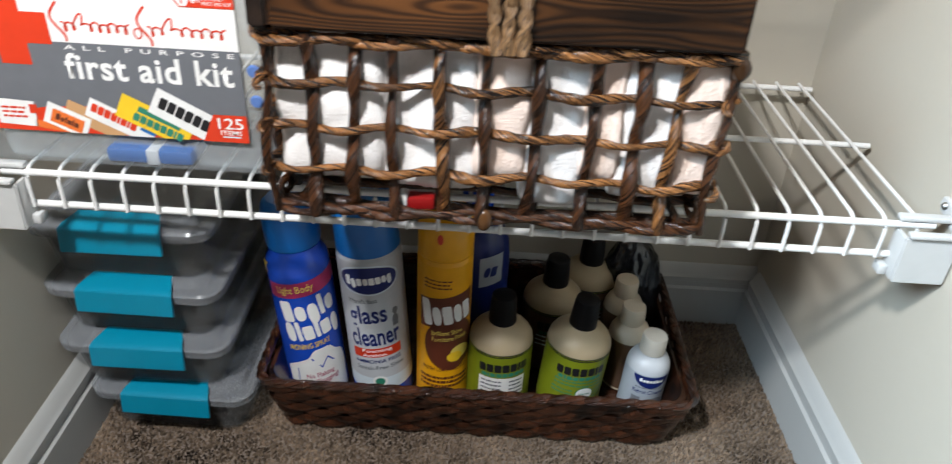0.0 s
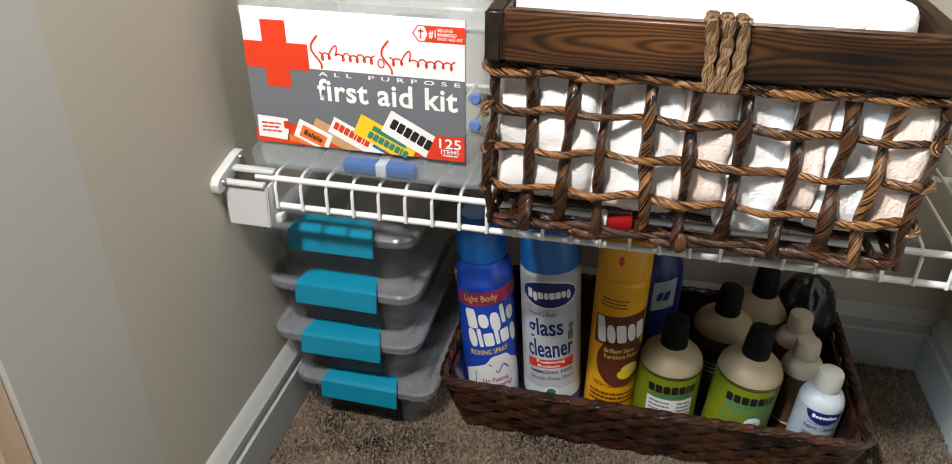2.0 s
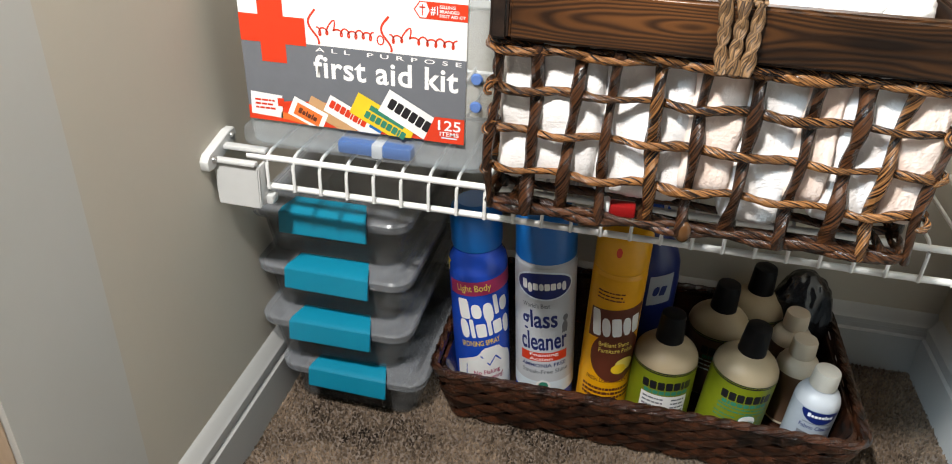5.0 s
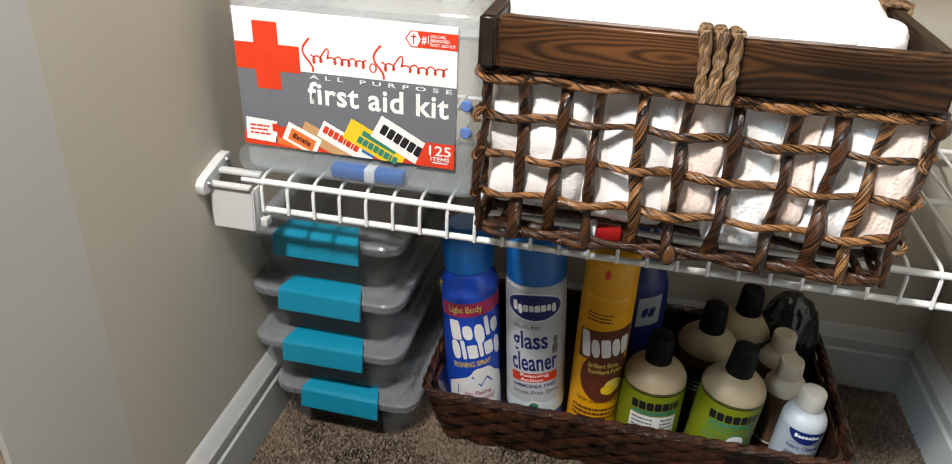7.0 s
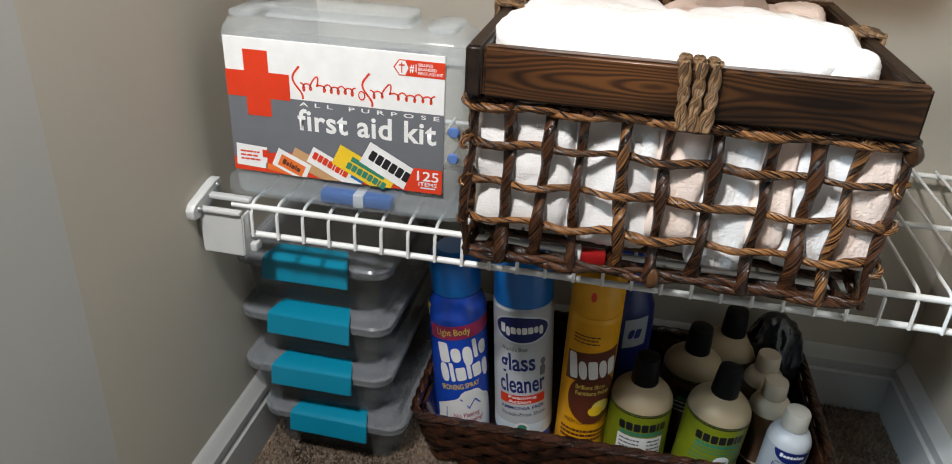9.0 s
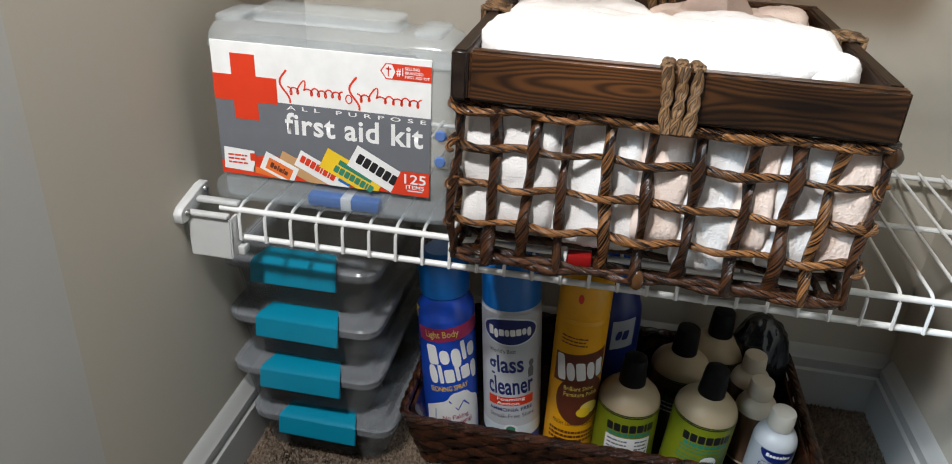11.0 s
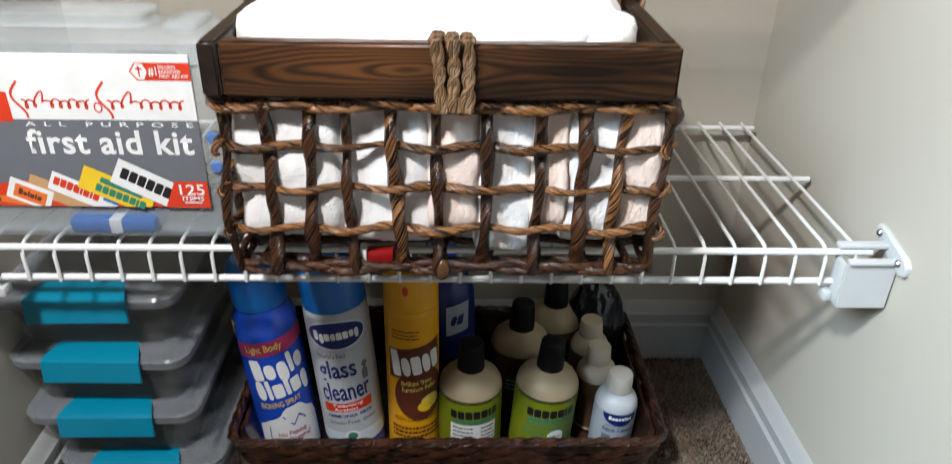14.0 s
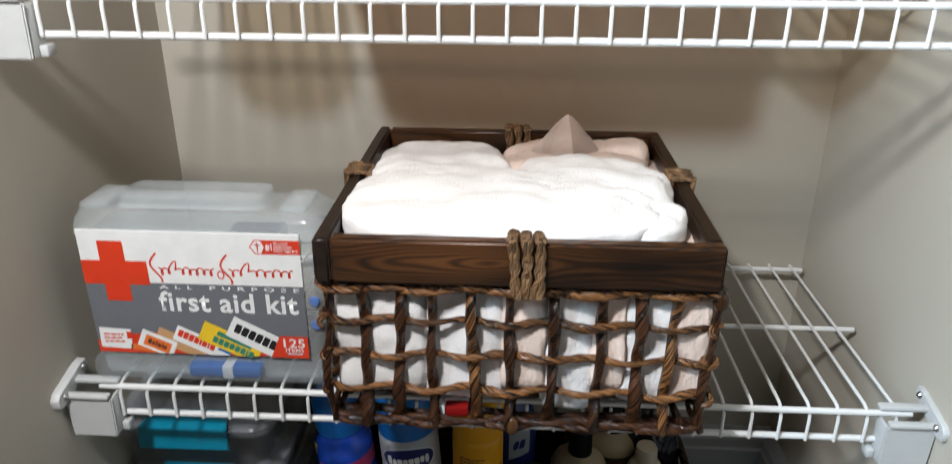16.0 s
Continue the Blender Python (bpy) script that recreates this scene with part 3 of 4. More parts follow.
    put("strip_flash", card(0.60 * w, 0.04 * t, 0.06 * w, 0.03 * t, -26), SKY, 5)
    put("yellow_carton", card(0.635 * w, 0.115 * t, 0.29 * w, 0.17 * t, -26), YELLOW, 5.5)
    put("green_strip", card(0.655 * w, 0.135 * t, 0.17 * w, 0.04 * t, -26), GREEN, 6.5)
    put("yellow_mark", blobs("NNNNNNLN", 0.645 * w, 0.075 * t, 0.20 * w, 0.055 * t, -26), GREEN, 6.5)
    put("white_tube_carton", card(0.755 * w, 0.165 * t, 0.255 * w, 0.185 * t, -28), WHITE, 7)
    put("black_mark", blobs("NNNNNN", 0.757 * w, 0.170 * t, 0.205 * w, 0.080 * t, -28), BLACK, 8)
    put("count_panel", poly([(0.82 * w, 0), (1.0 * w, 0), (1.0 * w, 0.185 * t), (0.87 * w, 0.185 * t)]), RED, 8.5)
    put("count_lettering", lettering("125", 0.935 * w, 0.128 * t, 0.10 * w, 0.075 * t), WHITE, 9.5)
    put("count_unit", lettering("ITEMS", 0.935 * w, 0.066 * t, 0.085 * w, 0.032 * t), WHITE, 9.5)
    put("count_note", rect(0.90 * w, 0.97 * w, 0.032 * t, 0.042 * t, 1), PALE, 9.5)
    return kit


first_aid_kit(pose(0.0605, 0.0065, ZS + 0.0025))


# ---- stacked latch boxes on the floor ----
def latch_box(at):
    bx = thing("storage_box", at, "smoky clear plastic storage box with teal latch, stacked", "storage box", "stack of latch boxes")
    W, D = 0.0865, 0.255

    def ring(g, z, r=0.022):
        return [(x, y, z) for x, y in rounded_rect(-W - g, W + g, -g, D + g, r, 6)]

    part("box_body", loft([ring(-0.018, 0.0, 0.016), ring(-0.0145, 0.003, 0.018), ring(-0.008, 0.044), ring(-0.004, 0.047), ring(-0.004, 0.052),
                           ring(-0.007, 0.052), ring(-0.010, 0.044), ring(-0.017, 0.004, 0.016)], cap1=True), SMOKE, bx)
    part("box_lid", loft([ring(-0.002, 0.0480), ring(0.0, 0.0490), ring(0.001, 0.0575), ring(-0.001, 0.0600), ring(-0.010, 0.0605), ring(-0.0135, 0.0660), ring(-0.019, 0.0668), ring(-0.027, 0.0640)], cap0=False), LIDP, bx)
    prof = [(0.022, 0.0672), (0.000, 0.0655), (-0.0060, 0.0625), (-0.0090, 0.0400), (-0.0065, 0.0385), (-0.0050, 0.0400), (-0.0035, 0.0600), (0.0010, 0.0618), (0.022, 0.0640)]
    la = loft([[(e * (0.0465 - 0.0085 * min(1.0, max(0.0, (y + 0.006) / 0.028))), y, z) for y, z in prof] for e in (-1, 1)])
    bmesh.ops.bevel(la, geom=la.edges[:], offset=0.0006, segments=2, affect="EDGES")
    part("latch", la, TEAL, bx, "teal plastic latch")
    return bx


first = latch_box(pose(0.0215, 0.047, 0.003, 0, 0, -1))
for k, (dx, dy, a) in enumerate(((0.0065, 0.043, 0.5), (0.0060, 0.045, -0.6), (0.0050, 0.048, 0.8))):
    copy_thing(first, pose(dx, dy, 0.004 + 0.067 * (k + 1), 0, 0, a))


# ---- woven tray on the floor ----
def woven_tray(at):
    tr = thing("woven_tray", at, "low dark brown woven tray holding cleaning products on the carpet", "tray")
    hx0, hx1, hy0, hy1 = 0.0, 0.424, 0.0, 0.212

    def loop(z, off):
        g = 0.020 * z / 0.085 + off
        return [(x, y, z) for x, y in rounded_rect(hx0 - g, hx1 + g, hy0 - g * 1.1, hy1 + g * 0.8, 0.020, 7)]

    part("liner", loft([loop(0.002, -0.004), loop(0.071, -0.004), loop(0.071, -0.008), loop(0.006, -0.008)], cap0=True, cap1=True), TRAYREED, tr, smooth=True)

    def along(z, off, count):
        pts = [Vector(p) for p in loop(z, off)]
        seg = [(pts[(i + 1) % len(pts)] - pts[i]).length for i in range(len(pts))]
        total, out, i, acc = sum(seg), [], 0, 0.0
        for k in range(count):
            d = total * k / count
            while acc + seg[i] < d:
                acc += seg[i]
                i += 1
            f = (d - acc) / seg[i]
            out.append(pts[i].lerp(pts[(i + 1) % len(pts)], f))
        return out

    rows, count = 7, 300
    for r in range(rows):
        path = along(0.0065 + r * 0.0102, 0.001, count)
        lumps, rng = 30, random.Random(r)
        for q in range(lumps):
            i0 = int((q + 0.5 * (r % 2) + rng.uniform(-0.1, 0.1)) * count / lumps)
            length = int(count / lumps * rng.uniform(1.15, 1.4))
            size = rng.uniform(0.0054, 0.0068)
            pts = []
            for k in range(length + 1):
                f = k / length
                p = path[(i0 + k) % count]
                nrm = Vector((math.copysign(1, p.x - 0.212), 0, 0)) if abs(p.x - 0.212) > 0.205 else Vector((0, math.copysign(1, p.y - 0.106), 0))
                pts.append(p + nrm * (0.0048 * math.sin(math.pi * f) - 0.0022) + Vector((0, 0, 0.0016 * (f - 0.5))))
            part("reed", sweep(pts, lambda f, size=size: size * (0.4 + 0.6 * math.sin(math.pi * f) ** 0.6), 6, flat=0.5), TRAYREED, tr)
    top = along(0.0765, 0.001, 260)
    for k in range(3):
        pts = [p + Vector((0, 0, 0.0026 * math.sin(0.62 * i + 2.094 * k))) + (p - Vector((0.212, 0.106, 0.0765))).normalized() * 0.0026 * math.cos(0.62 * i + 2.094 * k) for i, p in enumerate(top)]
        part("rim_strand", sweep(pts, 0.0032, 6, closed=True), TRAYREED, tr)
    return tr


woven_tray(pose(0.134, 0.078, 0.004, 0, 0, 0.3))
TZ = 0.0105


# ---- bottles and cans in the tray ----

def ironing_spray(at):
    r = 0.0332
    c = thing("spray_can", at, "blue ironing spray can leaning in the woven tray", "spray can", "aerosol cans")
    part("can_body", lathe([(0, 0), (r - 0.003, 0), (r, 0.003), (r, 0.178), (r - 0.002, 0.186), (r - 0.006, 0.193), (r - 0.006, 0.198)], 48), BLUE, c)
    part("cap", lathe([(r - 0.0065, 0.1985), (r - 0.0055, 0.199), (r - 0.0045, 0.204), (r - 0.0045, 0.236), (r - 0.007, 0.246), (r - 0.013, 0.252), (0, 0.2535)], 48), SKY, c, "glossy light blue cap")
    T = 16
    wrap = lay("printed_wrap", rect(-0.085, 0.085, 0.004, 0.172, 60), BLUE, c, 0.0002, r, T, "blue printed wrap")

    def put(name, bm, mat, level):
        lay(name, bm, mat, wrap, 0.0003 + 0.0002 * level, r, T)

    put("crimson_band", rect(-0.040, 0.048, 0.148, 0.166, 30, slant=0.10), MAGENTA, 0)
    put("yellow_corner", poly([(-0.046, 0.168), (-0.046, 0.186), (-0.022, 0.169)]), YELLOW, 1)
    put("band_lettering", lettering("Light Body", -0.008, 0.1555, 0.040, 0.0115, 5), LEMON, 1)
    put("white_mark", blobs("Noblo", 0.003, 0.131, 0.060, 0.027, 7), WHITE, 1)
    put("white_mark_lower", blobs("Olnlnb", 0.005, 0.104, 0.062, 0.026, 7), WHITE, 1)
    put("use_lettering", lettering("IRONING SPRAY", -0.002, 0.0815, 0.046, 0.0075, 6), YELLOW, 1)
    shirt = bmesh.new()
    tops = [(-0.034, 0.050), (-0.020, 0.058), (-0.006, 0.064), (0.0, 0.074), (0.018, 0.076), (0.026, 0.066), (0.036, 0.060), (0.040, 0.046)]
    us = np.linspace(-0.034, 0.040, 26)
    crest = np.interp(us, [a for a, z in tops], [z for a, z in tops])
    hems = [[shirt.verts.new((u, 0, 0.004)), shirt.verts.new((u, 0, z))] for u, z in zip(us, crest)]
    for a, d in zip(hems, hems[1:]):
        shirt.faces.new((a[0], d[0], d[1], a[1]))
    put("shirt_picture", shirt, WHITE, 0.5)
    fold = poly([(-0.004, 0.0625), (0.006, 0.049), (0.007, 0.050), (-0.003, 0.064)])
    for q in ([(0.006, 0.049), (0.013, 0.061), (0.014, 0.060), (0.007, 0.048)], [(0.013, 0.061), (0.021, 0.052), (0.022, 0.053), (0.015, 0.062)], [(-0.021, 0.050), (-0.023, 0.012), (-0.022, 0.012), (-0.020, 0.050)], [(0.0, 0.0735), (0.018, 0.0755), (0.018, 0.0745), (0.0, 0.0725)]):
        poly(q, fold)
    put("shirt_drawing", fold, BLUE, 2)
    put("claim_lettering", lettering("No Flaking\nor Clogging!", 0.006, 0.034, 0.036, 0.017, 5), MAGENTA, 2)
    put("small_print", lines(-0.028, -0.004, 0.016, 2, 0.004, 0.0016), BLUE, 2)
    return c


def glass_cleaner(at):
    r = 0.0342
    c = thing("spray_can", at, "white glass cleaner can with blue cap, leaning in tray", "spray can", "aerosol cans")
    part("can_body", lathe([(0, 0), (r - 0.003, 0), (r, 0.003), (r, 0.190), (r - 0.001, 0.195), (r - 0.003, 0.198)], 48), MILKW, c)
    part("cap", lathe([(r - 0.0015, 0.1985), (r - 0.0005, 0.199), (r - 0.001, 0.245), (r - 0.004, 0.252), (r - 0.010, 0.256), (0, 0.257)], 48), SKY, c, "blue plastic cap")
    T = 6
    wrap = lay("printed_wrap", rect(-0.1, 0.1, 0.004, 0.194, 70), MILKW, c, 0.0002, r, T, "white printed wrap")

    def put(name, bm, mat, level):
        lay(name, bm, mat, wrap, 0.0003 + 0.0002 * level, r, T)

    put("blue_foot", rect(-0.10, 0.10, 0.004, 0.022, 60), BLUE, 0)
    put("pale_foot", rect(-0.10, 0.10, 0.022, 0.040, 60), PALE, 0)
    put("logo_field", oval(-0.001, 0.1725, 0.0325, 0.0165), NAVY, 1)
    put("logo_edge", oval(-0.001, 0.1725, 0.0350, 0.0185), PALE, 0.5)
    put("logo_mark", blobs("Nbnonnob", -0.001, 0.1735, 0.050, 0.012, 3), WHITE, 2)
    put("praise_lettering", lettering("World's Best", -0.010, 0.1465, 0.032, 0.006, 3), GREY, 1)
    put("title_lettering", lettering("glass", -0.006, 0.1250, 0.042, 0.031, 3, bold=0.02), NAVY, 1)
    put("title_lettering", lettering("cleaner", 0.000, 0.0985, 0.056, 0.025, 3, bold=0.02), NAVY, 1)
    put("figure", oval(0.025, 0.128, 0.0035, 0.0045, 12, oval(0.0245, 0.116, 0.004, 0.008, 12, rect(0.021, 0.0225, 0.108, 0.112, 2, rect(0.0265, 0.028, 0.108, 0.112, 2)))), GREY, 1)
    put("red_band", rect(-0.028, 0.028, 0.070, 0.0825, 20, slant=0.05), RED, 1)
    put("band_lettering", lettering("Foaming\nAction", 0.0, 0.0765, 0.034, 0.0105, 3), WHITE, 2)
    put("claim_lettering", lettering("AMMONIA FREE", 0.0, 0.0640, 0.054, 0.0052, 3), NAVY, 1)
    put("claim_lettering", lettering("Streak-Free Shine", 0.002, 0.0550, 0.056, 0.0058, 3), GREY, 1)
    put("green_badge", oval(0.0, 0.035, 0.0085, 0.0075, 20), WHITE, 1)
    put("green_badge_core", oval(0.0, 0.035, 0.0055, 0.005, 16), GREEN, 2)
    return c


def furniture_polish(at):
    r = 0.0292
    c = thing("spray_can", at, "golden yellow furniture polish spray can standing in the tray", "spray can", "aerosol cans")
    part("can_body", lathe([(0, 0), (r - 0.003, 0), (r, 0.003), (r, 0.195), (r - 0.0008, 0.1965), (r - 0.0008, 0.1975), (r, 0.199)], 48), GOLD, c)
    part("cap", lathe([(r, 0.1992), (r, 0.236), (r - 0.002, 0.243), (r - 0.007, 0.247), (0, 0.248)], 48), GOLD, c, "golden yellow cap with a red spray opening")
    T = 10
    wrap = lay("printed_wrap", rect(-0.08, 0.08, 0.004, 0.192, 60), GOLD, c, 0.0002, r, T, "golden printed wrap")

    def put(name, bm, mat, level):
        lay(name, bm, mat, wrap, 0.0003 + 0.0002 * level, r, T)

    put("red_spray_opening", oval(-0.009, 0.226, 0.003, 0.006, 12), RED, 0.5)
    put("small_print", lines(-0.026, 0.004, 0.176, 3, 0.0045, 0.0018), BROWN, 1)
    put("brown_oval", oval(0.006, 0.090, 0.031, 0.036), BROWN, 0.5)
    put("mark_edge", rect(-0.032, 0.031, 0.116, 0.155, 16, slant=0.16), BROWN, 1)
    put("white_mark", blobs("Nonon", 0.000, 0.136, 0.056, 0.034, 8), WHITE, 2)
    put("claim_lettering", lettering("Brilliant Shine\nFurniture Polish", 0.004, 0.1035, 0.040, 0.0145, 4), LEMON, 2)
    put("lemon_picture", oval(0.017, 0.079, 0.012, 0.009, 18), LEMON, 2)
    put("lemon_slice", oval(0.010, 0.073, 0.009, 0.007, 18), YELLOW, 3)
    put("scent_lettering", lettering("FRESH LEMON SCENT", 0.0, 0.0555, 0.052, 0.0055), BROWN, 1)
    put("small_print", lines(-0.030, 0.030, 0.0445, 3, 0.0062, 0.0036, seed=7), BROWN, 1)
    return c


def soap_bottle(at, kind, turn=0.0):
    r = 0.0357
    c = thing("soap_bottle", at, "cloudy soap bottle with lime green label and black cap", "soap bottle", "soap bottles")
    part("bottle", lathe([(0, 0), (r - 0.004, 0), (r, 0.004), (r, 0.088), (r - 0.001, 0.0935), (r - 0.004, 0.099), (r - 0.0095, 0.1045), (0.0195, 0.109), (0.0145, 0.1115), (0.0128, 0.115)], 48), SOAP, c)
    part("cap", lathe([(0.0128, 0.1095), (0.0152, 0.110), (0.0155, 0.112), (0.0138, 0.140), (0.0130, 0.1445), (0.0105, 0.146), (0, 0.1465)], 32), BLACKP, c, "black plastic cap")
    wrap = lay("label", rect(-0.104, 0.104, 0.004, 0.0845, 70), LIME if kind != "dark" else DARKAMBER, c, 0.0003, r, turn, "printed label")

    def put(name, bm, mat, level):
        lay(name, bm, mat, wrap, 0.0004 + 0.0002 * level, r, turn)

    put("black_band", rect(-0.104, 0.104, 0.0845, 0.0885, 70), BLACK, 0)
    put("band_print", lines(-0.06, 0.06, 0.0872, 1, 0.002, 0.0009), LIME, 1)
    put("black_mark", blobs("NNNNNlN", 0.002, 0.0700, 0.056, 0.0110, 2), BLACK, 1)
    put("thin_mark", blobs("NLNNNNNN", 0.002, 0.0605, 0.050, 0.0050, 2), GREEN, 1)
    if kind == "dark":
        put("small_print", lines(-0.026, 0.030, 0.0555, 3, 0.006, 0.0022), PALE, 1)
    elif kind == "panel":
        put("white_panel", rect(-0.026, 0.028, 0.030, 0.056, 20), WHITE, 1)
        put("panel_print", lines(-0.023, 0.000, 0.052, 4, 0.0055, 0.0022, lines(0.009, 0.026, 0.052, 4, 0.0055, 0.0022)), GREY, 2)
    else:
        put("small_print", lines(-0.026, 0.030, 0.0555, 2, 0.005, 0.0018), GREEN, 1)
        put("white_badge", oval(0.010, 0.0385, 0.0095, 0.0085, 20), WHITE, 2)
        put("badge_ring", oval(0.010, 0.0385, 0.0105, 0.0095, 20), GREEN, 1)
        put("badge_word", lettering("LEMON", 0.010, 0.0385, 0.013, 0.003), GREEN, 3)
        put("small_print", lines(0.022, 0.042, 0.043, 3, 0.005, 0.0016, lines(-0.028, -0.004, 0.043, 2, 0.005, 0.0016)), GREEN, 1)
        put("title_word", lettering("VINEGAR", 0.002, 0.0235, 0.052, 0.0095), BLACK, 1)
    return c


def small_bottle(at, white, turn=0.0):
    r = 0.0238
    say = "small white fabric cleaner bottle with a white cap" if white else "small cream bottle with a cream cap and dark label"
    c = thing("cleaner_bottle", at, say, "bottle", "small cleaner bottles")
    body = MILKW if white else CREAM
    part("bottle", lathe([(0, 0), (r - 0.003, 0), (r, 0.003), (r, 0.074), (r - 0.001, 0.079), (r - 0.004, 0.085), (0.0155, 0.0885), (0.0125, 0.090), (0.0125, 0.092)], 40), body, c)
    ribs = bmesh.new()
    lathe([(0.0125, 0.0915), (0.0140, 0.092), (0.0143, 0.0935), (0.0136, 0.110), (0.0126, 0.1125), (0, 0.1132)], 40, ribs)
    part("cap", ribs, CAPWHITE if white else body, c)
    wrap = lay("label", rect(-0.062, 0.062, 0.006, 0.073, 50), LABELGREY if white else DARKAMBER, c, 0.0003, r, turn)

    def put(name, bm, mat, level):
        lay(name, bm, mat, wrap, 0.0004 + 0.0002 * level, r, turn)

    if white:
        dome = bmesh.new()
        rows = [[dome.verts.new((u, 0, 0.072)), dome.verts.new((u, 0, 0.072 - 0.016 * math.sqrt(max(0.001, 1 - (u / 0.0205) ** 2))))] for u in np.linspace(-0.020, 0.020, 16)]
        for a, b in zip(rows, rows[1:]):
            dome.faces.new((a[0], b[0], b[1], a[1]))
        put("blue_field", dome, NAVY, 1)
        put("white_mark", blobs("Nonoolon", 0.0, 0.0665, 0.026, 0.005), WHITE, 2)
        put("title_lettering", lettering("Fabric Cleaner", 0.0, 0.0500, 0.036, 0.0055), NAVY, 1)
        put("small_print", lines(-0.016, 0.016, 0.0560, 1, 0.003, 0.0012), GREY, 1)
        put("chair_picture", oval(0.010, 0.034, 0.011, 0.0075, 16, rect(-0.018, -0.008, 0.018, 0.042, 4)), GREY, 1)
    return c


def disinfectant_bottle(at):
    c = thing("cleaner_bottle", at, "dark blue disinfectant bottle with pale slanted label, in tray", "bottle")
    part("bottle", lathe([(0, 0), (0.036, 0), (0.040, 0.004), (0.040, 0.140), (0.038, 0.165), (0.030, 0.188), (0.018, 0.200), (0.015, 0.205)], 40, squash=0.7), NAVY, c)
    part("cap", lathe([(0.015, 0.2055), (0.018, 0.206), (0.0175, 0.228), (0.015, 0.231), (0, 0.2315)], 28), BLUE, c)
    lab = rect(0.006, 0.036, 0.116, 0.156, 14, slant=0.2)
    for v in lab.verts:
        a = v.co.x / 0.040
        v.co = (0.0405 * math.sin(a), -0.7 * 0.0405 * math.cos(a) - 0.0002, v.co.z)
    field = part("label", lab, LABELGREY, c, "pale slanted label")
    mk = blobs("on", 0.020, 0.137, 0.016, 0.018, 6, slant=0.3)
    for v in mk.verts:
        a = v.co.x / 0.040
        v.co = (0.0409 * math.sin(a), -0.7 * 0.0409 * math.cos(a) - 0.0004, v.co.z)
    part("dark_mark", mk, NAVY, field, smooth=False)
    return c


def plastic_bag(at):
    bm = bmesh.new()
    bmesh.ops.create_icosphere(bm, subdivisions=5, radius=1)
    for v in bm.verts:
        p = v.co.copy()
        v.co = (0.037 * p.x, 0.030 * p.y, 0.074 + 0.074 * p.z)
        v.co += p * (0.005 * noise.noise(p * 1.6 + Vector((3, 1, 2))) + 0.0022 * noise.noise(p * 5) - 0.0014 * abs(noise.noise(p * 9)))
        v.co.z = max(v.co.z, 0.0)
    ob = part("plastic_bag", bm, FILM, at=at)
    return tagged(ob, "crumpled glossy black plastic bag in the tray corner", "plastic bag")


ironing_spray(pose(0.1615, 0.137, TZ, 0, -4.6, 0))
glass_cleaner(pose(0.2365, 0.140, TZ, 0, -4.0, 0))
furniture_polish(pose(0.3045, 0.138, TZ, 0, 0, 0))
soap_bottle(pose(0.3695, 0.135, TZ), "panel", 4)
soap_bottle(pose(0.4515, 0.137, TZ, 0, 3.5, 0), "vinegar", 2)
# rear soap bottles: dark label colour stands in for the shade back there
for at in (pose(0.4290, 0.212, TZ, 0, 1.5, 0), pose(0.4790, 0.262, TZ)):
    tagged(soap_bottle(at, "dark", 12), "cloudy soap bottle behind others, black cap, label darkened for shade")
small_bottle(pose(0.5310, 0.122, TZ, 0, 2.5, 0), True, 4)
small_bottle(pose(0.5200, 0.172, TZ), False, 6)
small_bottle(pose(0.5190, 0.224, TZ), False, -6)
disinfectant_bottle(pose(0.3350, 0.215, TZ))
plastic_bag(pose(0.5300, 0.266, TZ))


# ---- basket of towels on the shelf ----
BX0, BX1, BY0, BY1, BZ = 0.190, 0.498, -0.047, 0.240, ZS + 0.0025


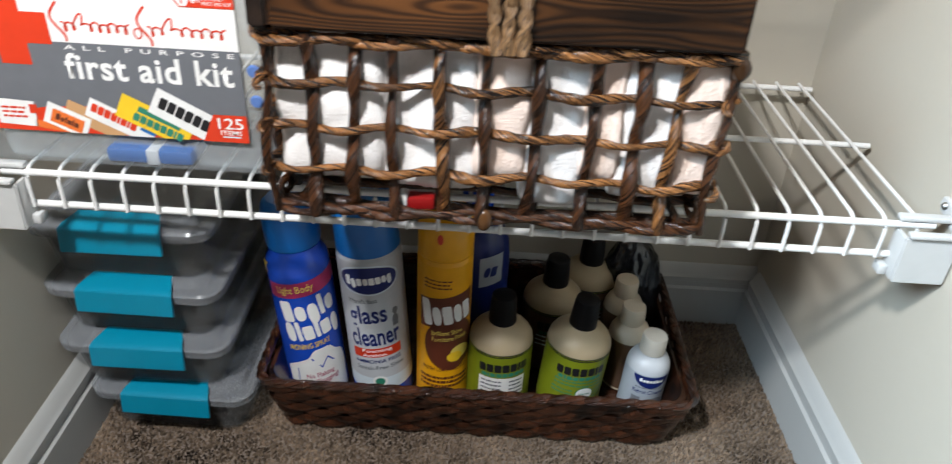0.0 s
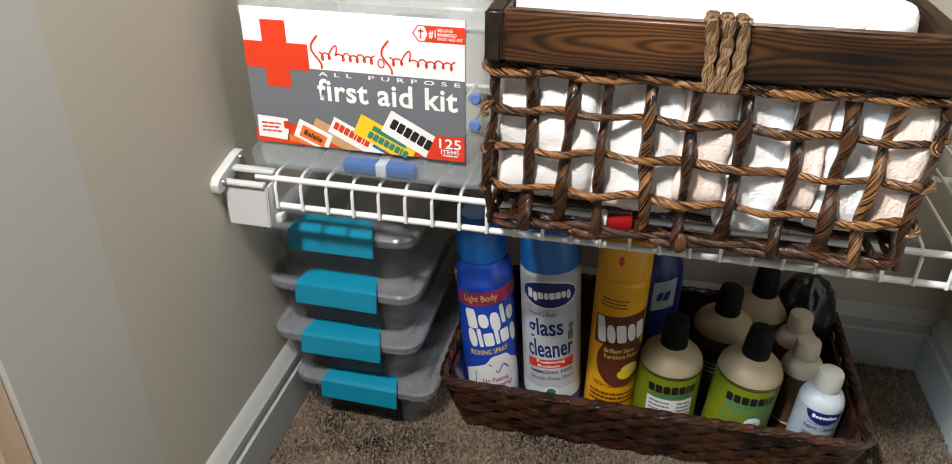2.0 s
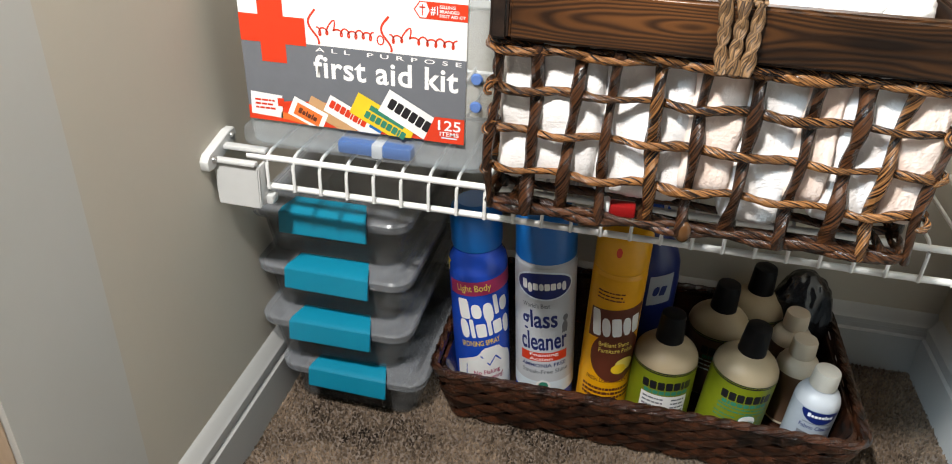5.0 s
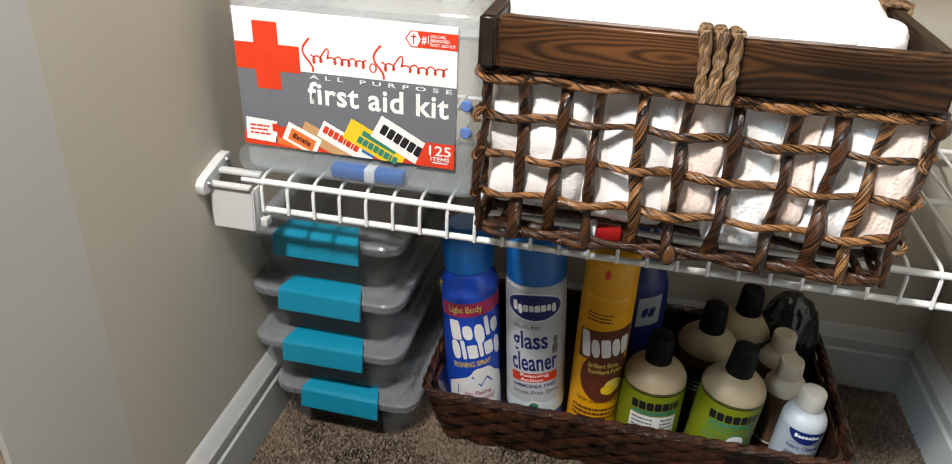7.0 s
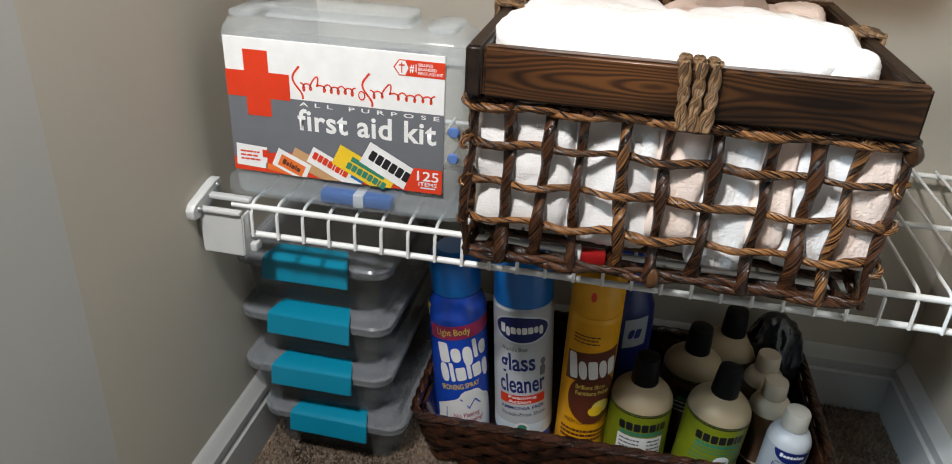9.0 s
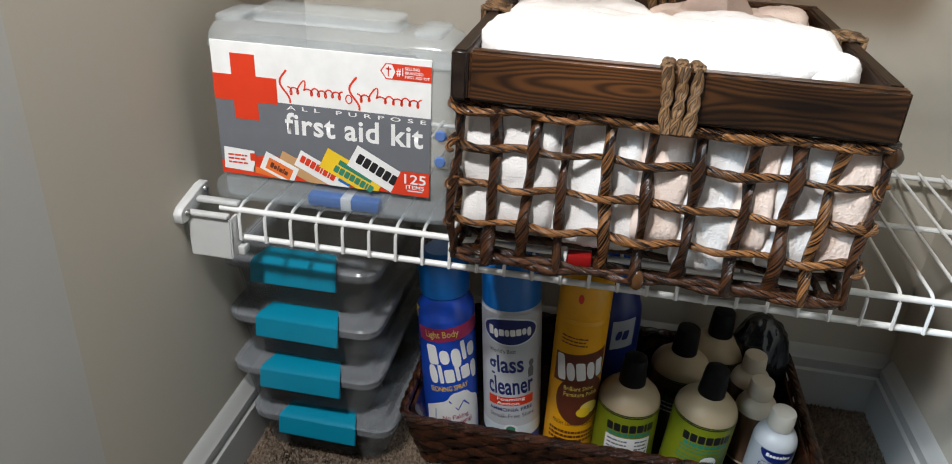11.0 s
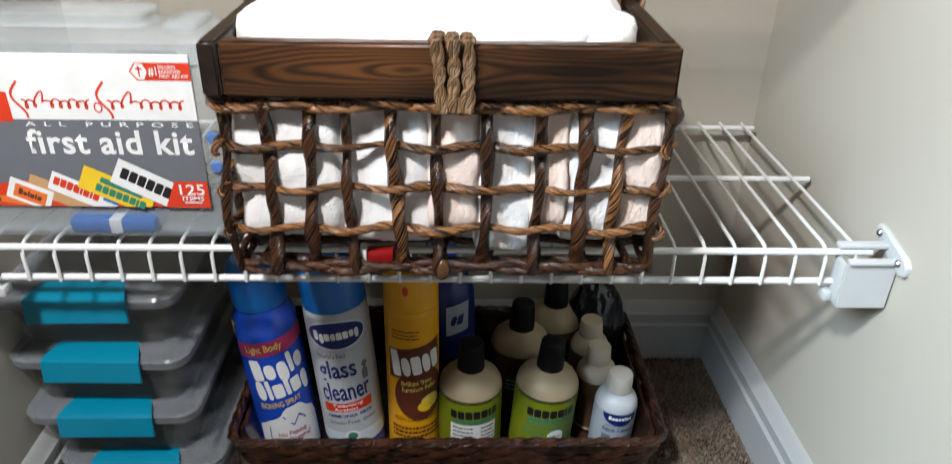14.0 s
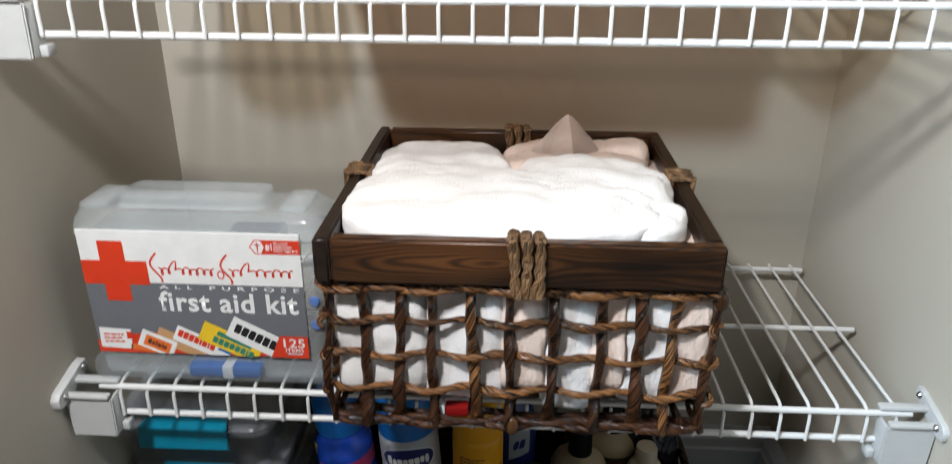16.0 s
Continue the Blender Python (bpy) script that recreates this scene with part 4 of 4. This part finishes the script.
def towel_basket():
    b = thing("towel_basket", pose(0, 0, 0), "open woven brown basket with dark wooden rim, full of towels", "basket")
    z0, z1 = 0.495, 0.5325
    fx0, fx1, fy0, fy1, th = 0.1865, 0.4975, -0.060, 0.252, 0.013

    def board(name, x0, x1, y0, y1, mat):
        bm = block(x0, x1, y0, y1, z0, z1)
        bmesh.ops.bevel(bm, geom=bm.edges[:], offset=0.0022, segments=3, affect="EDGES")
        return part(name, bm, mat, b, "dark stained wooden board")

    board("front_board", fx0 + th, fx1, fy0, fy0 + th, WOOD)
    board("back_board", fx0 + th, fx1, fy1 - th, fy1, WOOD)
    board("side_board", fx0, fx0 + th - 0.0003, fy0 - 0.001, fy1 + 0.001, DARKSIDE)
    board("side_board", fx1 - th, fx1, fy0 + th + 0.0003, fy1 - th - 0.0003, WOODY)

    rng = random.Random(11)
    levels = [0.4575, 0.4255, 0.3935]

    def wall_point(side, f, z, out):
        """side 0 front, 1 right, 2 back, 3 left; f along it; out: metres off the wall."""
        if side == 0:
            return (BX0 + f * (BX1 - BX0), BY0 - out, z)
        if side == 1:
            return (BX1 + out, BY0 + f * (BY1 - BY0), z)
        if side == 2:
            return (BX1 - f * (BX1 - BX0), BY1 + out, z)
        return (BX0 - out, BY1 - f * (BY1 - BY0), z)

    fronts = [0.098, 0.194, 0.284, 0.386, 0.490, 0.601, 0.713, 0.814, 0.905]
    sides = [0.14, 0.25, 0.36, 0.46, 0.56, 0.66, 0.76, 0.86]
    for side, places in ((0, fronts), (1, sides), (2, fronts), (3, sides)):
        for n, f in enumerate(places):
            shift0, shift1 = rng.uniform(-0.009, 0.009), rng.uniform(-0.012, 0.012)
            pts = []
            for k in range(61):
                z = 0.492 - (0.492 - BZ - 0.005) * k / 60
                swing = 0.0042 * math.cos(math.pi * (z - levels[1]) / 0.032 + math.pi * (n % 2))
                a = k / 60
                pts.append(wall_point(side, f + shift0 * (1 - a) + shift1 * a + 0.004 * math.sin(5 * a + n), z, swing))
            size = rng.uniform(0.0038, 0.0052)
            part("upright_strand", sweep(pts, lambda t, s=size, q=n: s * (1 + 0.14 * math.sin(9 * t + q)), 11, twist=rng.uniform(14, 30), flat=rng.uniform(0.85, 1.05)), REEDDARK if n % 5 != 3 else REED, b)
    for cx, cy in ((BX0, BY0), (BX1, BY0), (BX1, BY1), (BX0, BY1)):
        bow = rng.uniform(0.0015, 0.003)
        pts = [(cx + bow * math.sin(7 * k / 20), cy + bow * math.cos(5 * k / 20), 0.493 - (0.493 - BZ - 0.004) * k / 20) for k in range(21)]
        part("corner_strand", sweep(pts, lambda t: 0.0036 * (1 + 0.2 * math.sin(11 * t + cx * 40)), 9, twist=24), REEDDARK, b)
        ox, oy = math.copysign(1, cx - 0.34), math.copysign(1, cy - 0.1)
        for z in levels:
            turn = rng.uniform(0, 6)
            loop = [(cx + ox * 0.0022 + 0.0038 * math.cos(a), cy + oy * 0.0022 + 0.0038 * math.sin(a), z + 0.0050 * math.sin(a * 0.5 + turn) + rng.uniform(-0.0006, 0.0006)) for a in (turn + 0.42 * k for k in range(15))]
            part("corner_loop", sweep(loop, lambda t: 0.0021 * (0.7 + 0.5 * math.sin(math.pi * t)), 8, twist=20), REED, b)

    def ring(z, wave, off, seed, size, mat, name, twist):
        r2 = random.Random(seed)
        loop = rounded_rect(BX0 - off, BX1 + off, BY0 - off, BY1 + off, 0.012, 4)
        pts = [Vector((x, y, z)) for x, y in loop]
        fine = []
        for i in range(len(pts)):
            p, q = pts[i], pts[(i + 1) % len(pts)]
            steps = max(1, int((q - p).length / 0.003))
            fine += [p.lerp(q, k / steps) for k in range(steps)]
        ctr = Vector(((BX0 + BX1) / 2, (BY0 + BY1) / 2, z))
        out = []
        for i, p in enumerate(fine):
            d = p - ctr
            nrm = Vector((0, math.copysign(1, d.y), 0)) if abs(d.y) > (BY1 - BY0) / 2 - 0.004 else Vector((math.copysign(1, d.x), 0, 0))
            run = p.x if abs(nrm.y) else p.y
            out.append(p + nrm * (wave * math.sin(2 * math.pi * run / 0.064 + seed * math.pi)) + Vector((0, 0, 0.0022 * noise.noise(p * 30 + Vector((seed, 0, 0))))))
        return part(name, sweep(out, lambda t: size * (1 + 0.18 * math.sin(40 * t + seed) + 0.1 * math.sin(93 * t)), 9, closed=True, twist=twist), mat, b)

    for n, z in enumerate(levels):
        ring(z, 0.0044, 0.0018, n, 0.0033, REED, "level_strand", 520)
    for n in range(2):
        ring(0.4868 + 0.0034 * n, 0.0026, 0.0045, n, 0.0033, REED, "top_strand", 520)
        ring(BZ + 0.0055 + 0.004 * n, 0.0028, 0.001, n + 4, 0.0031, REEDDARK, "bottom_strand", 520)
    for k in range(9):
        y = BY0 + (k + 0.5) * (BY1 - BY0) / 9
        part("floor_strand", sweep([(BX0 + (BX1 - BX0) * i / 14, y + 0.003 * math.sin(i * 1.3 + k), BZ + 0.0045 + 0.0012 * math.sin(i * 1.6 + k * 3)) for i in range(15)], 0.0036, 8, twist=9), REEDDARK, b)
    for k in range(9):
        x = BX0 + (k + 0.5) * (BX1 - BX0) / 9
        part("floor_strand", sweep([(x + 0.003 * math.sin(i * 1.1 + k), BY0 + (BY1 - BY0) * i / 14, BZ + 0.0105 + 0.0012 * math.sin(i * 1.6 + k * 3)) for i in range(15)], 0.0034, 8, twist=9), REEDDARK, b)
    knob = bmesh.new()
    bmesh.ops.create_icosphere(knob, subdivisions=3, radius=0.0066, matrix=pose(BX1 + 0.002, BY0 - 0.004, 0.484) @ Matrix.Diagonal((1, 0.9, 1.25, 1)))
    for v in knob.verts:
        v.co += Vector((0.0012, 0.0012, 0.001)) * noise.noise(v.co * 160)
    part("corner_knot", knob, REED, b)
    for x in (0.3415,):
        bud = bmesh.new()
        bmesh.ops.create_icosphere(bud, subdivisions=3, radius=0.0060, matrix=pose(x, BY0 - 0.005, BZ + 0.008) @ Matrix.Diagonal((1, 0.8, 1.5, 1)))
        part("end_knot", bud, REED, b)

    for side, places in ((0, fronts), (1, sides), (2, fronts), (3, sides)):
        for f in places:
            wrap = bmesh.new()
            bmesh.ops.create_icosphere(wrap, subdivisions=2, radius=0.0058, matrix=Matrix.Translation(wall_point(side, f, 0.4885, 0.0035)) @ Matrix.Diagonal((1, 0.85, rng.uniform(0.75, 1.05), 1)))
            for v in wrap.verts:
                v.co += Vector((0.0012, 0.0012, 0.0012)) * noise.noise(v.co * 210)
            part("upright_knot", wrap, REED if rng.random() < 0.6 else REEDDARK, b)

    def tie(side):
        """Three twisted cords lashed over a board."""
        for k in (-1, 0, 1):
            for strand in (0, 1):
                pts, turns = [], 72
                hz, hd = (z1 - z0) / 2 + 0.003, th / 2 + 0.0030
                for i in range(turns):
                    t = 2 * math.pi * i / turns
                    cx, cz = math.cos(t), math.sin(t)
                    m = max(abs(cx), abs(cz))
                    d, z = hd * cx / m * 0.96, (z0 + z1) / 2 - 0.0015 + (hz + 0.001) * cz / m
                    braid = 0.0019 * math.sin(6 * t + math.pi * strand + 1.3 * k)
                    off = 0.0019 * math.cos(6 * t + math.pi * strand + 1.3 * k)
                    a = k * (0.0100 - 0.16 * max(0.0, z0 + 0.012 - z)) - 0.06 * (z - z0) + 0.0008 * math.sin(3 * t + k) + braid
                    d += math.copysign(abs(off) * 0.6, d)
                    if side == 0:
                        pts.append((0.3510 + a, fy0 + th / 2 + d, z))
                    elif side == 2:
                        pts.append((0.3440 + a, fy1 - th / 2 + d, z))
                    elif side == 1:
                        pts.append((fx1 - th / 2 + d, 0.100 + a, z))
                    else:
                        pts.append((fx0 + th / 2 + d, 0.100 + a, z))
                part("rope_tie", sweep(pts, lambda f, k=k: 0.0029 * (1 + 0.14 * math.sin(23 * f + k)), 8, closed=True, twist=40), ROPE, b, "light twisted rope lashing")

    for s in range(4):
        tie(s)
    return b


towel_basket()


def cloth_block(c, half, seed, power=4.0, amp=0.004, mat=None, name="folded_towel", label="folded white terry washcloth standing in the woven basket", turn=0.0, cuts=26):
    """A soft folded cloth: a bulging block with creases and a furry face."""
    bm = bmesh.new()
    bmesh.ops.create_cube(bm, size=2)
    bmesh.ops.subdivide_edges(bm, edges=bm.edges[:], cuts=cuts, use_grid_fill=True)
    off = Vector((seed * 7.3, seed * 3.1, seed * 1.7))
    for v in bm.verts:
        p = v.co.copy()
        n = (abs(p.x) ** power + abs(p.y) ** power + abs(p.z) ** power) ** (1 / power)
        q = p / n
        pos = Vector((q.x * half[0], q.y * half[1], q.z * half[2]))
        d = q.normalized()
        big = noise.noise(pos * 22 + off) * amp + noise.noise(pos * 60 + off) * amp * 0.45
        fold = amp * 0.5 * math.sin(pos.z * 95 + 3 * noise.noise(pos * 18 + off) + seed)
        fur = noise.noise(pos * 420 + off) * 0.0011
        pos += d * (big + fold * abs(d.y) * 0.6 + fur)
        v.co = pos
    ob = part(name, bm, mat or TERRY, at=pose(*c, 0, 0, turn))
    ob.data.set_sharp_from_angle(angle=radians(180))
    return tagged(ob, label, "towel", "towels in the basket")


x = BX0 + 0.005
for k, (wd, low, cream) in enumerate(((0.074, 0.377, 0), (0.064, 0.372, 0), (0.034, 0.386, 1), (0.040, 0.362, 0), (0.024, 0.384, 1), (0.040, 0.374, 0), (0.0255, 0.380, 1))):
    cloth_block((x + wd / 2, 0.090 + 0.003 * (k % 2), (low + 0.516) / 2), (wd / 2 + 0.0035, 0.134, (0.516 - low) / 2), k + 1, 11.0, 0.0036 if wd > 0.05 else 0.0026,
                TERRYPINK if cream else TERRY, label="folded cream terry washcloth standing in the woven basket" if cream else "folded white terry washcloth standing in the woven basket", cuts=34)
    x += wd
LYING = "folded white terry towel lying on top of the basket"
cloth_block((0.330, 0.030, 0.5255), (0.134, 0.076, 0.020), 21, 3.5, 0.0075, label=LYING)
cloth_block((0.408, 0.056, 0.5230), (0.073, 0.094, 0.020), 22, 3.5, 0.0075, label=LYING)
cloth_block((0.270, 0.112, 0.5180), (0.066, 0.088, 0.021), 23, 3.5, 0.0075, label=LYING)
cloth_block((0.400, 0.172, 0.5150), (0.072, 0.056, 0.020), 24, 3.0, 0.006, TERRYPINK, label="crumpled cream terry cloth in the basket")


def folded_corner(at):
    """A cloth pinched up to a point, its sides falling away in creased planes."""
    bm, n = bmesh.new(), 34
    rows = []
    for i in range(n + 1):
        row = []
        for k in range(n + 1):
            u, v = 2 * i / n - 1, 2 * k / n - 1
            tent = max(0.0, 1 - (abs(u) ** 1.15 * (1.0 if u < 0 else 1.15) + abs(v) * 0.8))
            crease = 0.0022 * noise.noise(Vector((u * 2.4, v * 2.4, 5))) + 0.0009 * noise.noise(Vector((u * 9, v * 9, 1)))
            row.append(bm.verts.new((0.040 * u + 0.004 * v * (1 - tent), 0.034 * v, 0.040 * tent ** 0.95 + crease + 0.003 * max(0.0, -v - 0.5))))
        rows.append(row)
    for a, b in zip(rows, rows[1:]):
        for k in range(n):
            bm.faces.new((a[k], b[k], b[k + 1], a[k + 1]))
    bmesh.ops.solidify(bm, geom=bm.faces[:], thickness=0.0025)
    ob = part("folded_towel", bm, TERRYPINK, at=at)
    return tagged(ob, "cream terry cloth pinched up into a raised corner", "towel", "towels in the basket")


folded_corner(pose(0.391, 0.172, 0.531, 0, 0, 12))
cloth_block((0.452, 0.195, 0.5190), (0.024, 0.030, 0.019), 25, 3.0, 0.004, TERRYPINK, label="crumpled cream terry cloth in the basket corner", cuts=16)


def small_packet(at):
    p = thing("small_packet", at, "small red and white packet on the basket's bottom", "packet")
    part("carton", block(-0.011, 0.009, -0.006, 0.006, 0, 0.0100, 0.002), PACKET, p)
    part("white_end", block(-0.0165, -0.0112, -0.0055, 0.0055, 0.0005, 0.0125, 0.0015), WHITE, p)
    return p


small_packet(pose(0.2955, -0.036, BZ + 0.0070, 0, 0, 2))


# ---- unseen items added on the upper shelf for the shadows they throw ----
def canister(at):
    c = thing("canister", at, "unseen round amber canister, added on the upper shelf to throw a shadow", "canister", "canisters")
    part("canister_body", lathe([(0, 0), (0.058, 0), (0.061, 0.004), (0.061, 0.15), (0.056, 0.155)], 40), CLOUD, c)
    part("lid", lathe([(0.056, 0.1555), (0.062, 0.156), (0.062, 0.170), (0.059, 0.174), (0, 0.175)], 40), CLOUD, c)
    return c


canister(pose(0.067, 0.132, ZS + 0.353 + 0.002))
canister(pose(0.578, 0.140, ZS + 0.353 + 0.002))


def storage_bin(at):
    b = thing("storage_bin", at, "unseen amber bin, added on the upper shelf to shade and warm the wall", "storage bin")

    def ring(g, z):
        return [(x, y, z) for x, y in rounded_rect(-0.165 - g, 0.165 + g, -0.12 - g, 0.12 + g, 0.03, 6)]

    part("bin_shell", loft([ring(-0.006, 0.0), ring(0.0, 0.006), ring(0.008, 0.17), ring(0.004, 0.172), ring(-0.004, 0.008)]), AMBER, b)
    return b


storage_bin(pose(0.306, 0.170, ZS + 0.353 + 0.002))
